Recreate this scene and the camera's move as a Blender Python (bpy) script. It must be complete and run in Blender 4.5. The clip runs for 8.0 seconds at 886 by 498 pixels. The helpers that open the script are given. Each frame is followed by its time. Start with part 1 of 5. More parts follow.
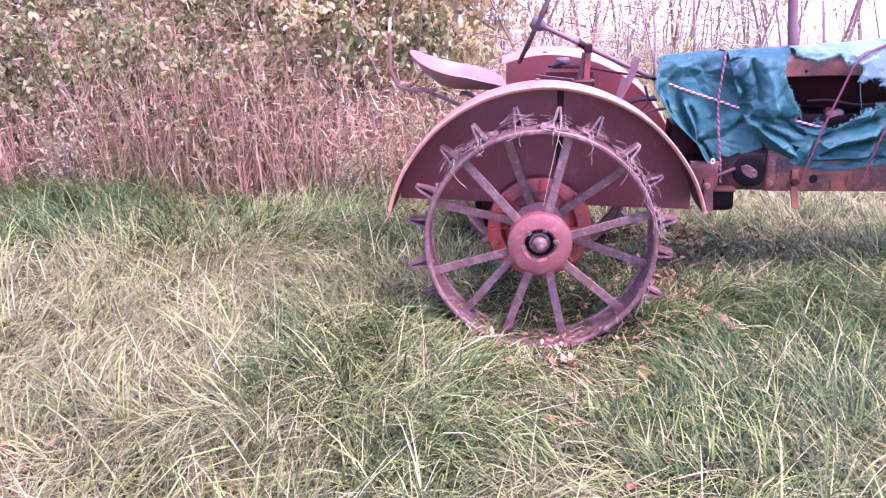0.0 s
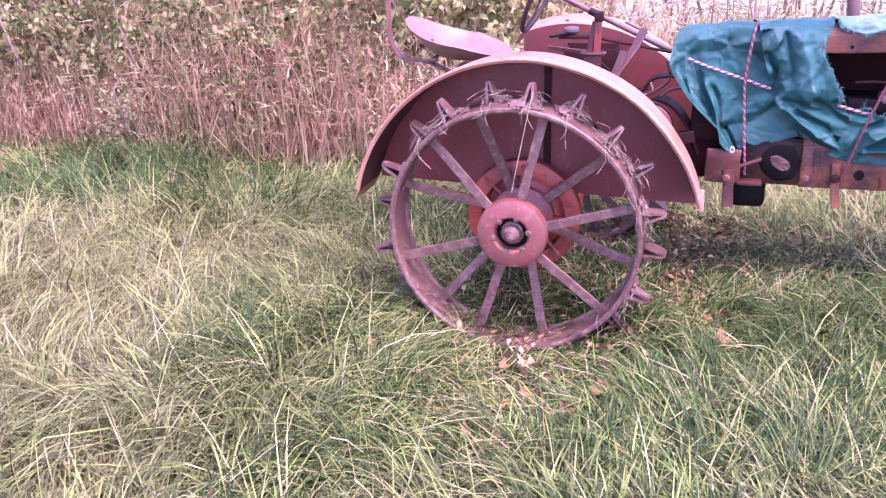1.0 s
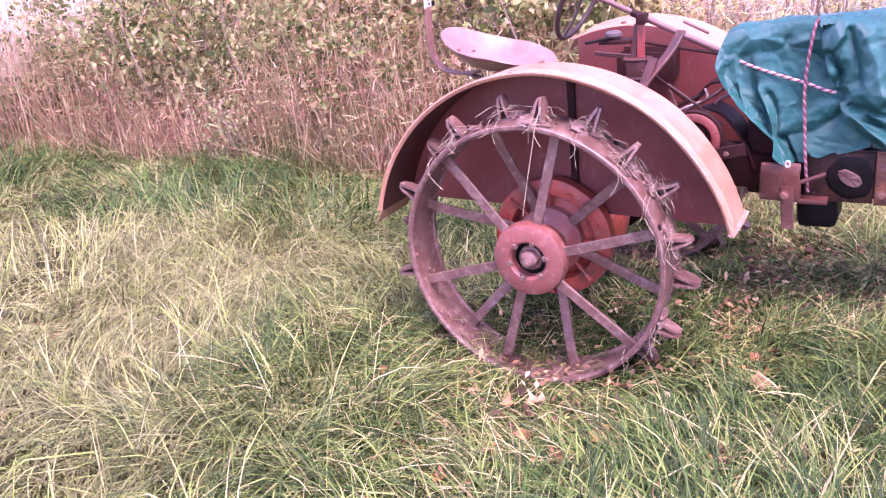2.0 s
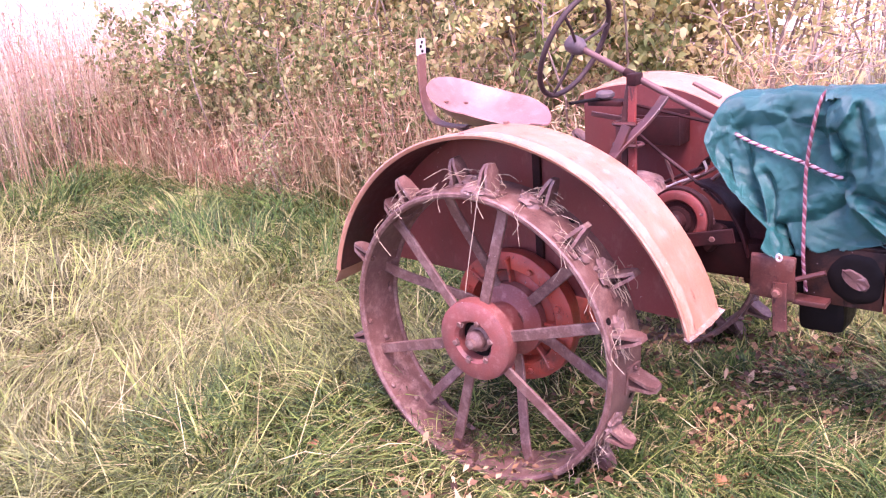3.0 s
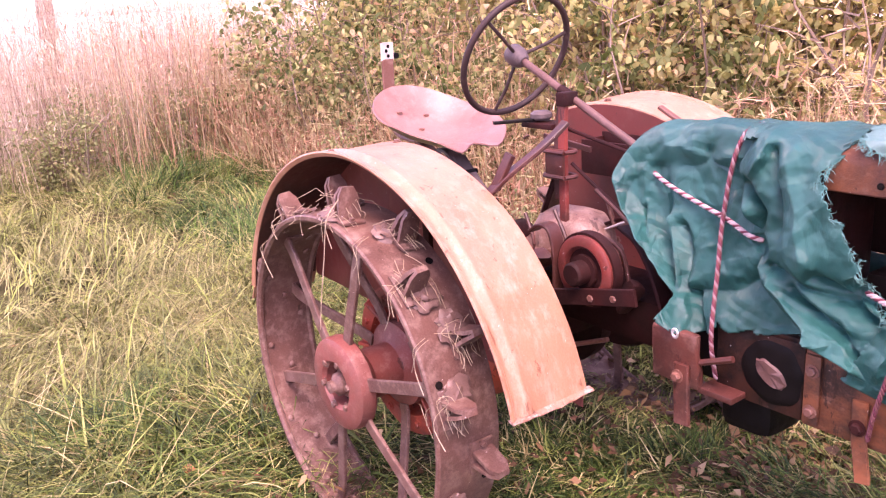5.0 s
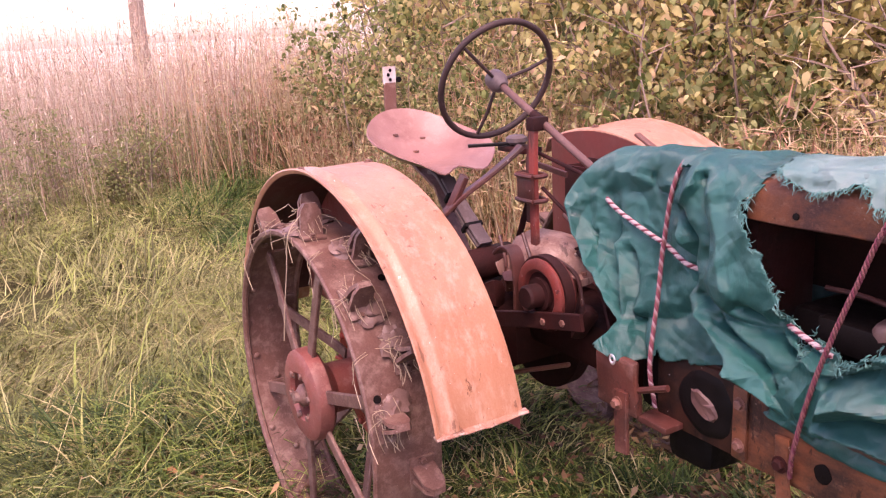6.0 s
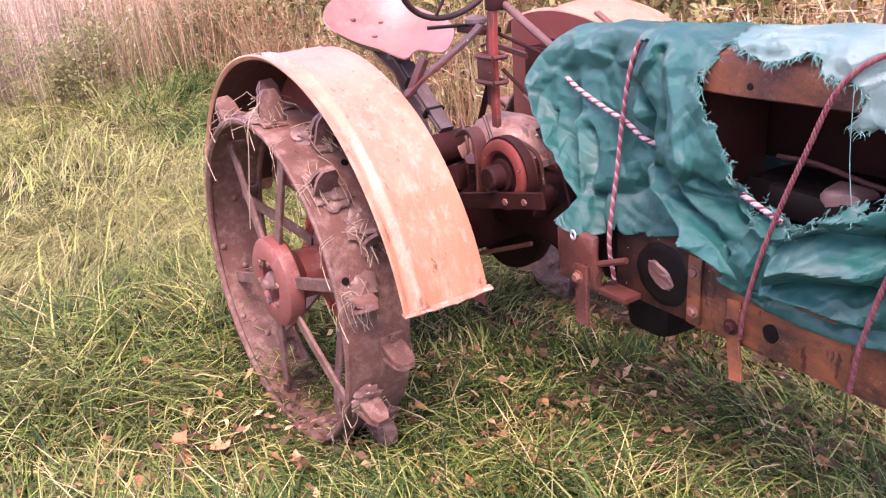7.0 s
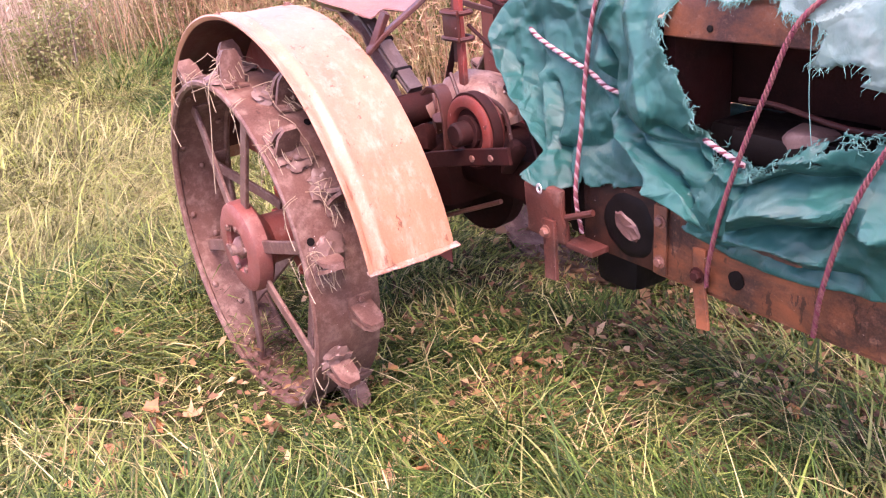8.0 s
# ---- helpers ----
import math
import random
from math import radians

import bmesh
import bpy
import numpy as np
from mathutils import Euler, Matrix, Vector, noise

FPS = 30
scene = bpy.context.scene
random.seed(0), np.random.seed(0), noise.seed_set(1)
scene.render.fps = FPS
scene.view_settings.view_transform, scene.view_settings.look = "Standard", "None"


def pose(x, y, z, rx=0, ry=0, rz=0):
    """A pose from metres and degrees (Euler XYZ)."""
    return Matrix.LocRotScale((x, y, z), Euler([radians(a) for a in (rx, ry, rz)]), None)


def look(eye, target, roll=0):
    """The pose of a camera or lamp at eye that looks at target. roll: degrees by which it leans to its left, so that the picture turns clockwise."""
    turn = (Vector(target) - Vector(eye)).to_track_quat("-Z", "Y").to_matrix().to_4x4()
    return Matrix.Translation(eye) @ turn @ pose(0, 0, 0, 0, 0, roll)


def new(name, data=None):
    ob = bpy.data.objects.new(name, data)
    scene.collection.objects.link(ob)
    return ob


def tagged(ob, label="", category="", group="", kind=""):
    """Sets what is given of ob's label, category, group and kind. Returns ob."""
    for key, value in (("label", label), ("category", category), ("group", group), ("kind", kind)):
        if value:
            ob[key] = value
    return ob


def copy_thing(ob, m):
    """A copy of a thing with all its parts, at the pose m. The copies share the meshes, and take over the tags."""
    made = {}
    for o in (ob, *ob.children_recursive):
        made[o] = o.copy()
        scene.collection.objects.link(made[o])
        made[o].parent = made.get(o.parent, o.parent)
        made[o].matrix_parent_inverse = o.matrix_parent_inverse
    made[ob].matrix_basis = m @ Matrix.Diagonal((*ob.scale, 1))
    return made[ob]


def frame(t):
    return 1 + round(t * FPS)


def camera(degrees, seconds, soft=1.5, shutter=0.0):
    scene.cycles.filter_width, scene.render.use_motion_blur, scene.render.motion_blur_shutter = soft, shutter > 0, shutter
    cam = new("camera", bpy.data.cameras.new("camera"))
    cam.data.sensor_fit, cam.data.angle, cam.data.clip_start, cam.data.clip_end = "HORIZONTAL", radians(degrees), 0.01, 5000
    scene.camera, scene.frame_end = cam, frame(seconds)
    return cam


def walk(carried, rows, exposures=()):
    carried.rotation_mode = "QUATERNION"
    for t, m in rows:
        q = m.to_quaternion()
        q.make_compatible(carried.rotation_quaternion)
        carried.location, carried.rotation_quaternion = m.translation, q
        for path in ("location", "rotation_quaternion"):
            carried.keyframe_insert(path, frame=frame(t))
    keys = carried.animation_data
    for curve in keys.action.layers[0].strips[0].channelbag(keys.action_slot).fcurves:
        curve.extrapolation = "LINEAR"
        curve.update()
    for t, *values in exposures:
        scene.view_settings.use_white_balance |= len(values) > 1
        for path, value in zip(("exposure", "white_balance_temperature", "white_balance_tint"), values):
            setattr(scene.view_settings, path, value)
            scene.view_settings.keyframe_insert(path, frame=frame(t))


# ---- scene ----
# ---------------------------------------------------------------- camera
cam = camera(55.3, 8.0, soft=1.2)
AXLE = 0.47  # height of the rear axle over the soil
PATH = [  # seconds, eye, target, roll
    (0, (-0.074, -3.7, 1.783), (-0.264, -1.827, 1.106), -1.2),
    (0.1, (0.045, -3.7, 1.786), (-0.304, -1.84, 1.14), -0.3),
    (0.5, (0.443, -3.56, 1.822), (-0.043, -1.718, 1.212), -2.4),
    (1, (0.719, -3.23, 1.728), (0.161, -1.457, 0.991), -1.9),
    (1.2, (0.845, -3.163, 1.723), (0.171, -1.441, 0.962), -5.1),
    (2.3, (1.419, -2.576, 1.72), (0.36, -1.029, 1.024), -3.9),
    (2.5, (1.498, -2.445, 1.654), (0.372, -0.928, 0.997), -2.6),
    (3, (1.652, -2.131, 1.701), (0.446, -0.662, 1.08), -4.8),
    (3.5, (1.854, -1.824, 1.642), (0.615, -0.381, 1.022), -0.3),
    (4, (1.989, -1.566, 1.593), (0.659, -0.208, 0.972), -2.9),
    (4.5, (2.015, -1.325, 1.6), (0.564, -0.096, 0.982), -3.3),
    (4.7, (2.057, -1.24, 1.61), (0.568, -0.054, 0.995), -3.9),
    (5.8, (2.35, -0.855, 1.607), (0.683, 0.133, 1.114), -2.1),
    (6, (2.386, -0.836, 1.582), (0.715, 0.138, 1.072), -3.1),
    (6.5, (2.411, -0.848, 1.559), (0.847, 0.205, 0.893), -2.7),
    (7, (2.42, -0.86, 1.557), (0.853, 0.133, 0.808), -4.1),
    (7.5, (2.437, -0.837, 1.539), (0.875, 0.148, 0.771), -4.4),
    (8, (2.448, -0.808, 1.499), (0.912, 0.188, 0.694), -5.3),
]
walk(cam, [(t, look(eye, target, roll)) for t, eye, target, roll in PATH],
     exposures=[(0.0, 2.95, 5650, 72), (1.0, 2.9, 5850, 71), (2.5, 2.98, 6250, 65), (3.5, 2.88, 6650, 62), (4.5, 2.95, 7100, 60), (6.0, 2.22, 7750, 53), (6.5, 2.37, 7150, 46), (7.0, 2.7, 7200, 47), (8.0, 2.85, 7300, 49)])

# ---------------------------------------------------------------- light
SUN_EL, SUN_AZ = radians(64), radians(-35)  # azimuth counted from +x towards +y
world = bpy.data.worlds.new("world")
scene.world = world
world.use_nodes = True
wn = world.node_tree.nodes
wl = world.node_tree.links
sky = wn.new("ShaderNodeTexSky")
sky.sky_type = "NISHITA"
sky.sun_disc = False
sky.sun_elevation = SUN_EL
sky.sun_rotation = radians(90) - SUN_AZ
sky.air_density, sky.dust_density, sky.ozone_density = 0.8, 1.5, 0.6
wn["Background"].inputs["Strength"].default_value = 0.14
wl.new(sky.outputs["Color"], wn["Background"].inputs["Color"])
sun = new("sun", bpy.data.lights.new("sun", "SUN"))
sun.data.energy, sun.data.angle, sun.data.color = 1.15, radians(32), (1.0, 0.95, 0.88)
sun_dir = Vector((math.cos(SUN_AZ) * math.cos(SUN_EL), math.sin(SUN_AZ) * math.cos(SUN_EL), math.sin(SUN_EL)))
sun.matrix_world = look(sun_dir * 30, (0, 0, 0))

# ---------------------------------------------------------------- materials


class Mat:
    """A small builder of node materials in object-space metres."""

    def __init__(self, name, rough=0.7, metal=0.0, spec=0.4):
        self.m = bpy.data.materials.new(name)
        self.m.use_nodes = True
        self.n, self.l = self.m.node_tree.nodes, self.m.node_tree.links
        self.b = self.n["Principled BSDF"]
        self.b.inputs["Roughness"].default_value = rough
        self.b.inputs["Metallic"].default_value = metal
        self.b.inputs["Specular IOR Level"].default_value = spec
        geo = self.n.new("ShaderNodeNewGeometry")
        self.pos, self.island = geo.outputs["Position"], geo.outputs["Random Per Island"]
        self.obj = self.n.new("ShaderNodeObjectInfo").outputs["Random"]

    def noise(self, scale, detail=4.0, rough=0.6, stretch=None, warp=0.0):
        tex = self.n.new("ShaderNodeTexNoise")
        tex.inputs["Scale"].default_value = scale
        tex.inputs["Detail"].default_value = detail
        tex.inputs["Roughness"].default_value = rough
        tex.inputs["Distortion"].default_value = warp
        vec = self.pos
        if stretch:
            mp = self.n.new("ShaderNodeMapping")
            mp.inputs["Scale"].default_value = stretch
            self.l.new(vec, mp.inputs["Vector"])
            vec = mp.outputs["Vector"]
        self.l.new(vec, tex.inputs["Vector"])
        return tex.outputs["Fac"]

    def ramp(self, fac, lo, hi):
        r = self.n.new("ShaderNodeMapRange")
        r.inputs["From Min"].default_value, r.inputs["From Max"].default_value = lo, hi
        self.l.new(fac, r.inputs["Value"])
        return r.outputs["Result"]

    def colors(self, fac, stops):
        r = self.n.new("ShaderNodeValToRGB")
        e = r.color_ramp.elements
        while len(e) < len(stops):
            e.new(0.5)
        for el, (p, c) in zip(e, stops):
            el.position, el.color = p, (*c, 1)
        self.l.new(fac, r.inputs["Fac"])
        return r.outputs["Color"]

    def mix(self, fac, a, b, blend="MIX"):
        x = self.n.new("ShaderNodeMix")
        x.data_type, x.blend_type = "RGBA", blend
        for sock, v in ((x.inputs[0], fac), (x.inputs[6], a), (x.inputs[7], b)):
            if isinstance(v, tuple):
                sock.default_value = (*v, 1)
            elif isinstance(v, float):
                sock.default_value = v
            else:
                self.l.new(v, sock)
        return x.outputs[2]

    def math(self, op, a, b):
        x = self.n.new("ShaderNodeMath")
        x.operation = op
        for sock, v in ((x.inputs[0], a), (x.inputs[1], b)):
            if isinstance(v, (int, float)):
                sock.default_value = v
            else:
                self.l.new(v, sock)
        return x.outputs[0]

    def bump(self, h, strength=0.3, dist=0.005):
        b = self.n.new("ShaderNodeBump")
        b.inputs["Strength"].default_value, b.inputs["Distance"].default_value = strength, dist
        self.l.new(h, b.inputs["Height"])
        self.l.new(b.outputs["Normal"], self.b.inputs["Normal"])

    def base(self, c):
        if isinstance(c, tuple):
            self.b.inputs["Base Color"].default_value = (*c, 1)
        else:
            self.l.new(c, self.b.inputs["Base Color"])
        return self

    def rough(self, r):
        self.l.new(r, self.b.inputs["Roughness"])


def rusty(name, paint, rust, pale, cover=0.5, pale_amount=0.3, rough=0.62, metal=0.0, streak=(1, 1, 1), spec=0.4, chips=0.0, gloss=0.0):
    """Old paint gone to rust, with bleached places, scuffs and pitting."""
    m = Mat(name, rough, metal, spec)
    big = m.noise(5.0, 6, 0.65, streak, 0.4)
    mid = m.noise(26.0, 5, 0.7, streak)
    fine = m.noise(180.0, 3, 0.7)
    c = m.mix(m.ramp(big, cover - 0.12, cover + 0.12), paint, rust)
    c = m.mix(m.ramp(mid, 0.60 - 0.25 * pale_amount, 0.80), c, pale)
    dark = tuple(0.35 * v for v in rust)
    c = m.mix(m.ramp(m.noise(60.0, 6, 0.75), 0.64, 0.76), c, dark)
    c = m.mix(m.ramp(fine, 0.40, 0.80), c, m.mix(0.25, c, pale))
    c = m.mix(m.ramp(m.noise(1.7, 3, 0.5), 0.35, 0.7), c, m.mix(0.22, c, rust))
    if chips:
        # scuffs down to dark rust, and small flakes of an old white coat
        c = m.mix(m.math("MULTIPLY", m.ramp(m.noise(17.0, 7, 0.7, (1.6, 1.6, 0.55), 0.3), 0.70 - chips, 0.73 - chips), 0.75), c, tuple(0.45 * v for v in rust))
        c = m.mix(m.ramp(m.noise(75.0, 4, 0.6), 0.715, 0.735), c, tuple(0.3 + 0.7 * v for v in pale))
    m.base(c)
    m.rough(m.ramp(mid, -0.4 + gloss, 1.4 + 2 * gloss))
    m.bump(m.math("ADD", m.math("MULTIPLY", mid, 0.6), m.math("MULTIPLY", fine, 0.5)), 0.35, 0.003)
    return m.m


FENDER = rusty("faded_red_fender_paint", (0.150, 0.025, 0.020), (0.110, 0.030, 0.023), (0.20, 0.072, 0.056), 0.52, 0.2, streak=(1, 1, 0.5), chips=0.03)
FENDER_TOP = rusty("bleached_orange_fender_top", (0.37, 0.174, 0.102), (0.30, 0.120, 0.066), (0.44, 0.27, 0.19), 0.5, 0.42, streak=(1, 1.2, 0.5), chips=0.09, spec=0.5, gloss=0.12)
WHEEL = rusty("dusty_rusted_steel", (0.125, 0.056, 0.043), (0.076, 0.033, 0.026), (0.27, 0.175, 0.140), 0.5, 0.5, 0.8, chips=0.05)
HUB = rusty("red_painted_hub", (0.195, 0.046, 0.036), (0.13, 0.048, 0.038), (0.31, 0.155, 0.125), 0.55, 0.35, chips=0.06)
CAST = rusty("orange_red_casting", (0.40, 0.055, 0.026), (0.115, 0.032, 0.024), (0.27, 0.12, 0.085), 0.55, 0.2, chips=0.10)
DRUM = rusty("dull_red_drum_paint", (0.185, 0.025, 0.017), (0.065, 0.019, 0.015), (0.20, 0.085, 0.065), 0.52, 0.2, chips=0.08)
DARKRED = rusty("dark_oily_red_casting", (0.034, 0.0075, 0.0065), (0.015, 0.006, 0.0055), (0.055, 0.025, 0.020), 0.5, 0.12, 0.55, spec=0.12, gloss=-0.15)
OXIDE = rusty("oxide_red_iron", (0.072, 0.018, 0.013), (0.036, 0.013, 0.010), (0.13, 0.055, 0.042), 0.5, 0.2, 0.65, chips=0.04)
BRACKET = rusty("flaking_rust_red_bracket", (0.095, 0.025, 0.017), (0.030, 0.011, 0.008), (0.17, 0.08, 0.06), 0.50, 0.3, 0.7, chips=0.13)
BROWN = rusty("rust_brown_casting", (0.155, 0.062, 0.043), (0.10, 0.040, 0.030), (0.32, 0.19, 0.145), 0.5, 0.3, 0.75)
RAIL = rusty("orange_painted_frame", (0.22, 0.066, 0.026), (0.028, 0.011, 0.008), (0.24, 0.115, 0.07), 0.50, 0.12, streak=(1.0, 1, 1.6), chips=0.12)
OILY = rusty("oil_soaked_orange_paint", (0.060, 0.019, 0.010), (0.007, 0.0045, 0.004), (0.06, 0.03, 0.022), 0.38, 0.08, 0.6, spec=0.15, chips=0.05)
# black of oil; also put in for the dark of holes and hood shade
BLACKOIL_SHADE = rusty("black_oily_iron", (0.004, 0.0032, 0.0032), (0.007, 0.005, 0.0045), (0.012, 0.009, 0.008), 0.5, 0.05, 0.6, spec=0.08)
# near-black maroon: the shade among inner and far parts is in it
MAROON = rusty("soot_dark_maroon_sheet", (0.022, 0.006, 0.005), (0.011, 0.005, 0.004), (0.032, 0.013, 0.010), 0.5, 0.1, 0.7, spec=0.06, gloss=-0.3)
DUSTY = rusty("dusty_pinkish_casting", (0.23, 0.125, 0.095), (0.11, 0.048, 0.036), (0.40, 0.28, 0.23), 0.52, 0.45, 0.85, chips=0.10)
COLUMN = rusty("worn_brown_rod", (0.115, 0.055, 0.045), (0.08, 0.036, 0.030), (0.17, 0.10, 0.085), 0.5, 0.2, 0.6)
SEATMAT = rusty("bleached_seat_paint", (0.235, 0.115, 0.095), (0.18, 0.075, 0.058), (0.31, 0.18, 0.155), 0.55, 0.4, spec=0.4, gloss=0.1)
GREYSTEEL = rusty("grey_violet_spring_steel", (0.085, 0.062, 0.062), (0.065, 0.040, 0.036), (0.15, 0.115, 0.11), 0.55, 0.3, spec=0.25)
STEERMAT = rusty("dark_worn_wheel_rim", (0.034, 0.021, 0.020), (0.050, 0.027, 0.023), (0.10, 0.066, 0.058), 0.6, 0.2, spec=0.15)
POSTMAT = rusty("worn_red_post_paint", (0.23, 0.030, 0.022), (0.080, 0.022, 0.018), (0.30, 0.13, 0.10), 0.50, 0.15, chips=0.06)
LIPPAINT = rusty("chipped_white_lip_paint", (0.30, 0.135, 0.082), (0.20, 0.07, 0.042), (0.50, 0.40, 0.34), 0.55, 0.35, chips=0.10)
WHITETIP = rusty("chalky_white_paint", (0.48, 0.41, 0.37), (0.36, 0.22, 0.18), (0.56, 0.50, 0.46), 0.6, 0.5)
HOOD = rusty("scorched_orange_hood", (0.34, 0.112, 0.045), (0.075, 0.034, 0.031), (0.33, 0.17, 0.115), 0.48, 0.15, streak=(0.9, 1, 1.3), chips=0.03)


def tarp_material(name, a, b, pale):
    m = Mat(name, 0.4, 0.0, 0.5)
    big = m.noise(6.0, 5, 0.6, None, 0.5)
    c = m.mix(m.ramp(big, 0.36, 0.60), a, b)
    c = m.mix(m.math("MULTIPLY", m.ramp(m.noise(5.0, 7, 0.75, (1, 1, 0.6)), 0.56, 0.80), 0.7), c, pale)
    c = m.mix(m.math("MULTIPLY", m.ramp(m.noise(40.0, 6, 0.8), 0.64, 0.75), 0.5), c, tuple(0.35 * v for v in a))
    m.base(c)
    wave = m.n.new("ShaderNodeTexWave")
    wave.inputs["Scale"].default_value = 260
    m.l.new(m.pos, wave.inputs["Vector"])
    wr = m.math("ABSOLUTE", m.math("SUBTRACT", m.noise(9.0, 3, 0.5, (1, 1, 0.7), 0.6), 0.5), 0.0)
    h = m.math("MULTIPLY", wr, 1.2)
    # crumple: long flat folds running several ways, that meet in sharp creases
    off = m.n.new("ShaderNodeTexNoise")
    off.inputs["Scale"].default_value = 5.0
    m.l.new(m.pos, off.inputs["Vector"])
    bend = m.n.new("ShaderNodeVectorMath")
    bend.operation = "MULTIPLY_ADD"
    bend.inputs[1].default_value = (0.22, 0.22, 0.22)
    m.l.new(off.outputs["Color"], bend.inputs[0])
    m.l.new(m.pos, bend.inputs[2])
    for way, often, steep in (((0.85, 0.3, 0.45), 13.0, 15.0), ((0.25, 0.5, -0.85), 19.0, 14.0), ((0.7, -0.5, -0.5), 27.0, 13.0), ((-0.15, 0.6, 0.95), 41.0, 10.0), ((0.95, 0.4, -0.2), 58.0, 8.0)):
        dot = m.n.new("ShaderNodeVectorMath")
        dot.operation = "DOT_PRODUCT"
        dot.inputs[1].default_value = tuple(often * v for v in way)
        m.l.new(bend.outputs["Vector"], dot.inputs[0])
        fold = m.math("PINGPONG", dot.outputs["Value"], 1.0)
        here = m.ramp(m.noise(4.0 + 0.15 * often, 2, 0.5, None, 0.3), 0.40, 0.62)
        h = m.math("ADD", h, m.math("MULTIPLY", m.math("MULTIPLY", fold, here), steep * 0.8 / often))
    m.bump(m.math("ADD", h, m.math("MULTIPLY", wave.outputs["Fac"], 0.03)), 0.9, 0.020)
    m.rough(m.ramp(big, -0.5, 1.9))
    return m.m


TARP = tarp_material("sea_green_woven_plastic", (0.004, 0.064, 0.056), (0.008, 0.094, 0.084), (0.12, 0.22, 0.205))
TARPTOP = tarp_material("sun_bleached_woven_plastic", (0.060, 0.165, 0.148), (0.14, 0.235, 0.215), (0.30, 0.34, 0.32))
FRAY = Mat("frayed_plastic_thread", 0.6).base((0.07, 0.21, 0.19)).m
ROPE_DARK = Mat("maroon_rope_strand", 0.75).base((0.13, 0.026, 0.04)).m
ROPE_PALE = Mat("white_rope_strand", 0.75).base((0.38, 0.28, 0.29)).m
ROPE_PINK = Mat("faded_pink_rope_strand", 0.8).base((0.155, 0.050, 0.052)).m
ROPE_DUSTY = Mat("dusty_pink_rope_strand", 0.8).base((0.27, 0.165, 0.175)).m
METALEYE = Mat("aluminium_eyelet", 0.4, 0.8).base((0.7, 0.68, 0.68)).m


def plant(name, stops, patch=None, patch_range=(0.42, 0.6), patch_scale=1.2, rough=0.6, glow=0.25, green_spot=None, blend=0.75, mottle=0.0, mottle_scale=5.5):
    """Leaf or blade material: a colour for each piece, drifting over the ground in patches."""
    m = Mat(name, rough, 0.0, 0.25)
    c = m.colors(m.island, stops)
    if patch:
        f = m.noise(patch_scale, 3, 0.6)
        if green_spot:
            # greener round the tractor, drier away from it
            off = m.n.new("ShaderNodeVectorMath")
            off.operation = "DISTANCE"
            off.inputs[1].default_value = (*green_spot, 0.1)
            m.l.new(m.pos, off.inputs[0])
            f = m.math("ADD", f, m.ramp(off.outputs["Value"], -0.3, 5.5))
            f = m.math("SUBTRACT", f, 0.30)
        f = m.math("MULTIPLY", m.ramp(f, *patch_range), 0.85)
        c = m.mix(m.math("MULTIPLY", f, blend), c, m.colors(m.island, patch))
    if mottle:
        # lush and starved places, and single darker blades
        c = m.mix(m.math("MULTIPLY", m.ramp(m.noise(mottle_scale, 4, 0.65), 0.46, 0.66), mottle), c, m.mix(1.0, c, (0.42, 0.47, 0.38), "MULTIPLY"))
    m.base(c)
    if glow:
        tr = m.n.new("ShaderNodeBsdfTranslucent")
        mx = m.n.new("ShaderNodeMixShader")
        mx.inputs[0].default_value = glow
        m.l.new(c, tr.inputs["Color"])
        m.l.new(m.b.outputs[0], mx.inputs[1])
        m.l.new(tr.outputs[0], mx.inputs[2])
        m.l.new(mx.outputs[0], m.n["Material Output"].inputs["Surface"])
    return m.m


STRAW = [(0.0, (0.11, 0.09, 0.034)), (0.25, (0.25, 0.205, 0.085)), (0.5, (0.42, 0.36, 0.165)), (0.68, (0.56, 0.49, 0.26)), (0.76, (0.30, 0.34, 0.085)), (1.0, (0.15, 0.22, 0.045))]
GREENS = [(0.0, (0.016, 0.034, 0.008)), (0.45, (0.055, 0.098, 0.024)), (0.76, (0.17, 0.245, 0.050)), (0.92, (0.36, 0.37, 0.12)), (1.0, (0.58, 0.48, 0.25))]
GRASS = plant("meadow_grass_blades", GREENS, STRAW, (0.46, 0.74), 1.3, green_spot=(0.9, 0.1), blend=0.62, mottle=0.8)
RANKGRASS = plant("rank_green_blades", [(0.0, (0.012, 0.030, 0.007)), (0.5, (0.032, 0.075, 0.014)), (0.85, (0.095, 0.17, 0.030)), (1.0, (0.26, 0.26, 0.10))])
STRAWMAT = plant("dry_grass_stems", STRAW)
LITTER = plant("brown_leaf_litter", [(0.0, (0.045, 0.024, 0.012)), (0.55, (0.12, 0.060, 0.030)), (0.88, (0.25, 0.14, 0.06)), (1.0, (0.42, 0.30, 0.17))], glow=0.15)
LEAF = plant("shrub_leaves", [(0.0, (0.065, 0.09, 0.03)), (0.35, (0.16, 0.20, 0.06)), (0.62, (0.30, 0.32, 0.12)), (0.88, (0.48, 0.45, 0.20)), (1.0, (0.56, 0.34, 0.20))],
             [(0.0, (0.12, 0.13, 0.055)), (0.4, (0.28, 0.27, 0.12)), (0.7, (0.44, 0.38, 0.20)), (1.0, (0.52, 0.32, 0.21))], (0.50, 0.66), 0.9, glow=0.45, mottle=0.5, mottle_scale=2.2)
YELLOWLEAF = plant("yellowing_leaves", [(0.0, (0.28, 0.27, 0.10)), (0.4, (0.52, 0.46, 0.18)), (0.8, (0.66, 0.56, 0.27)), (1.0, (0.60, 0.40, 0.26))], glow=0.55)
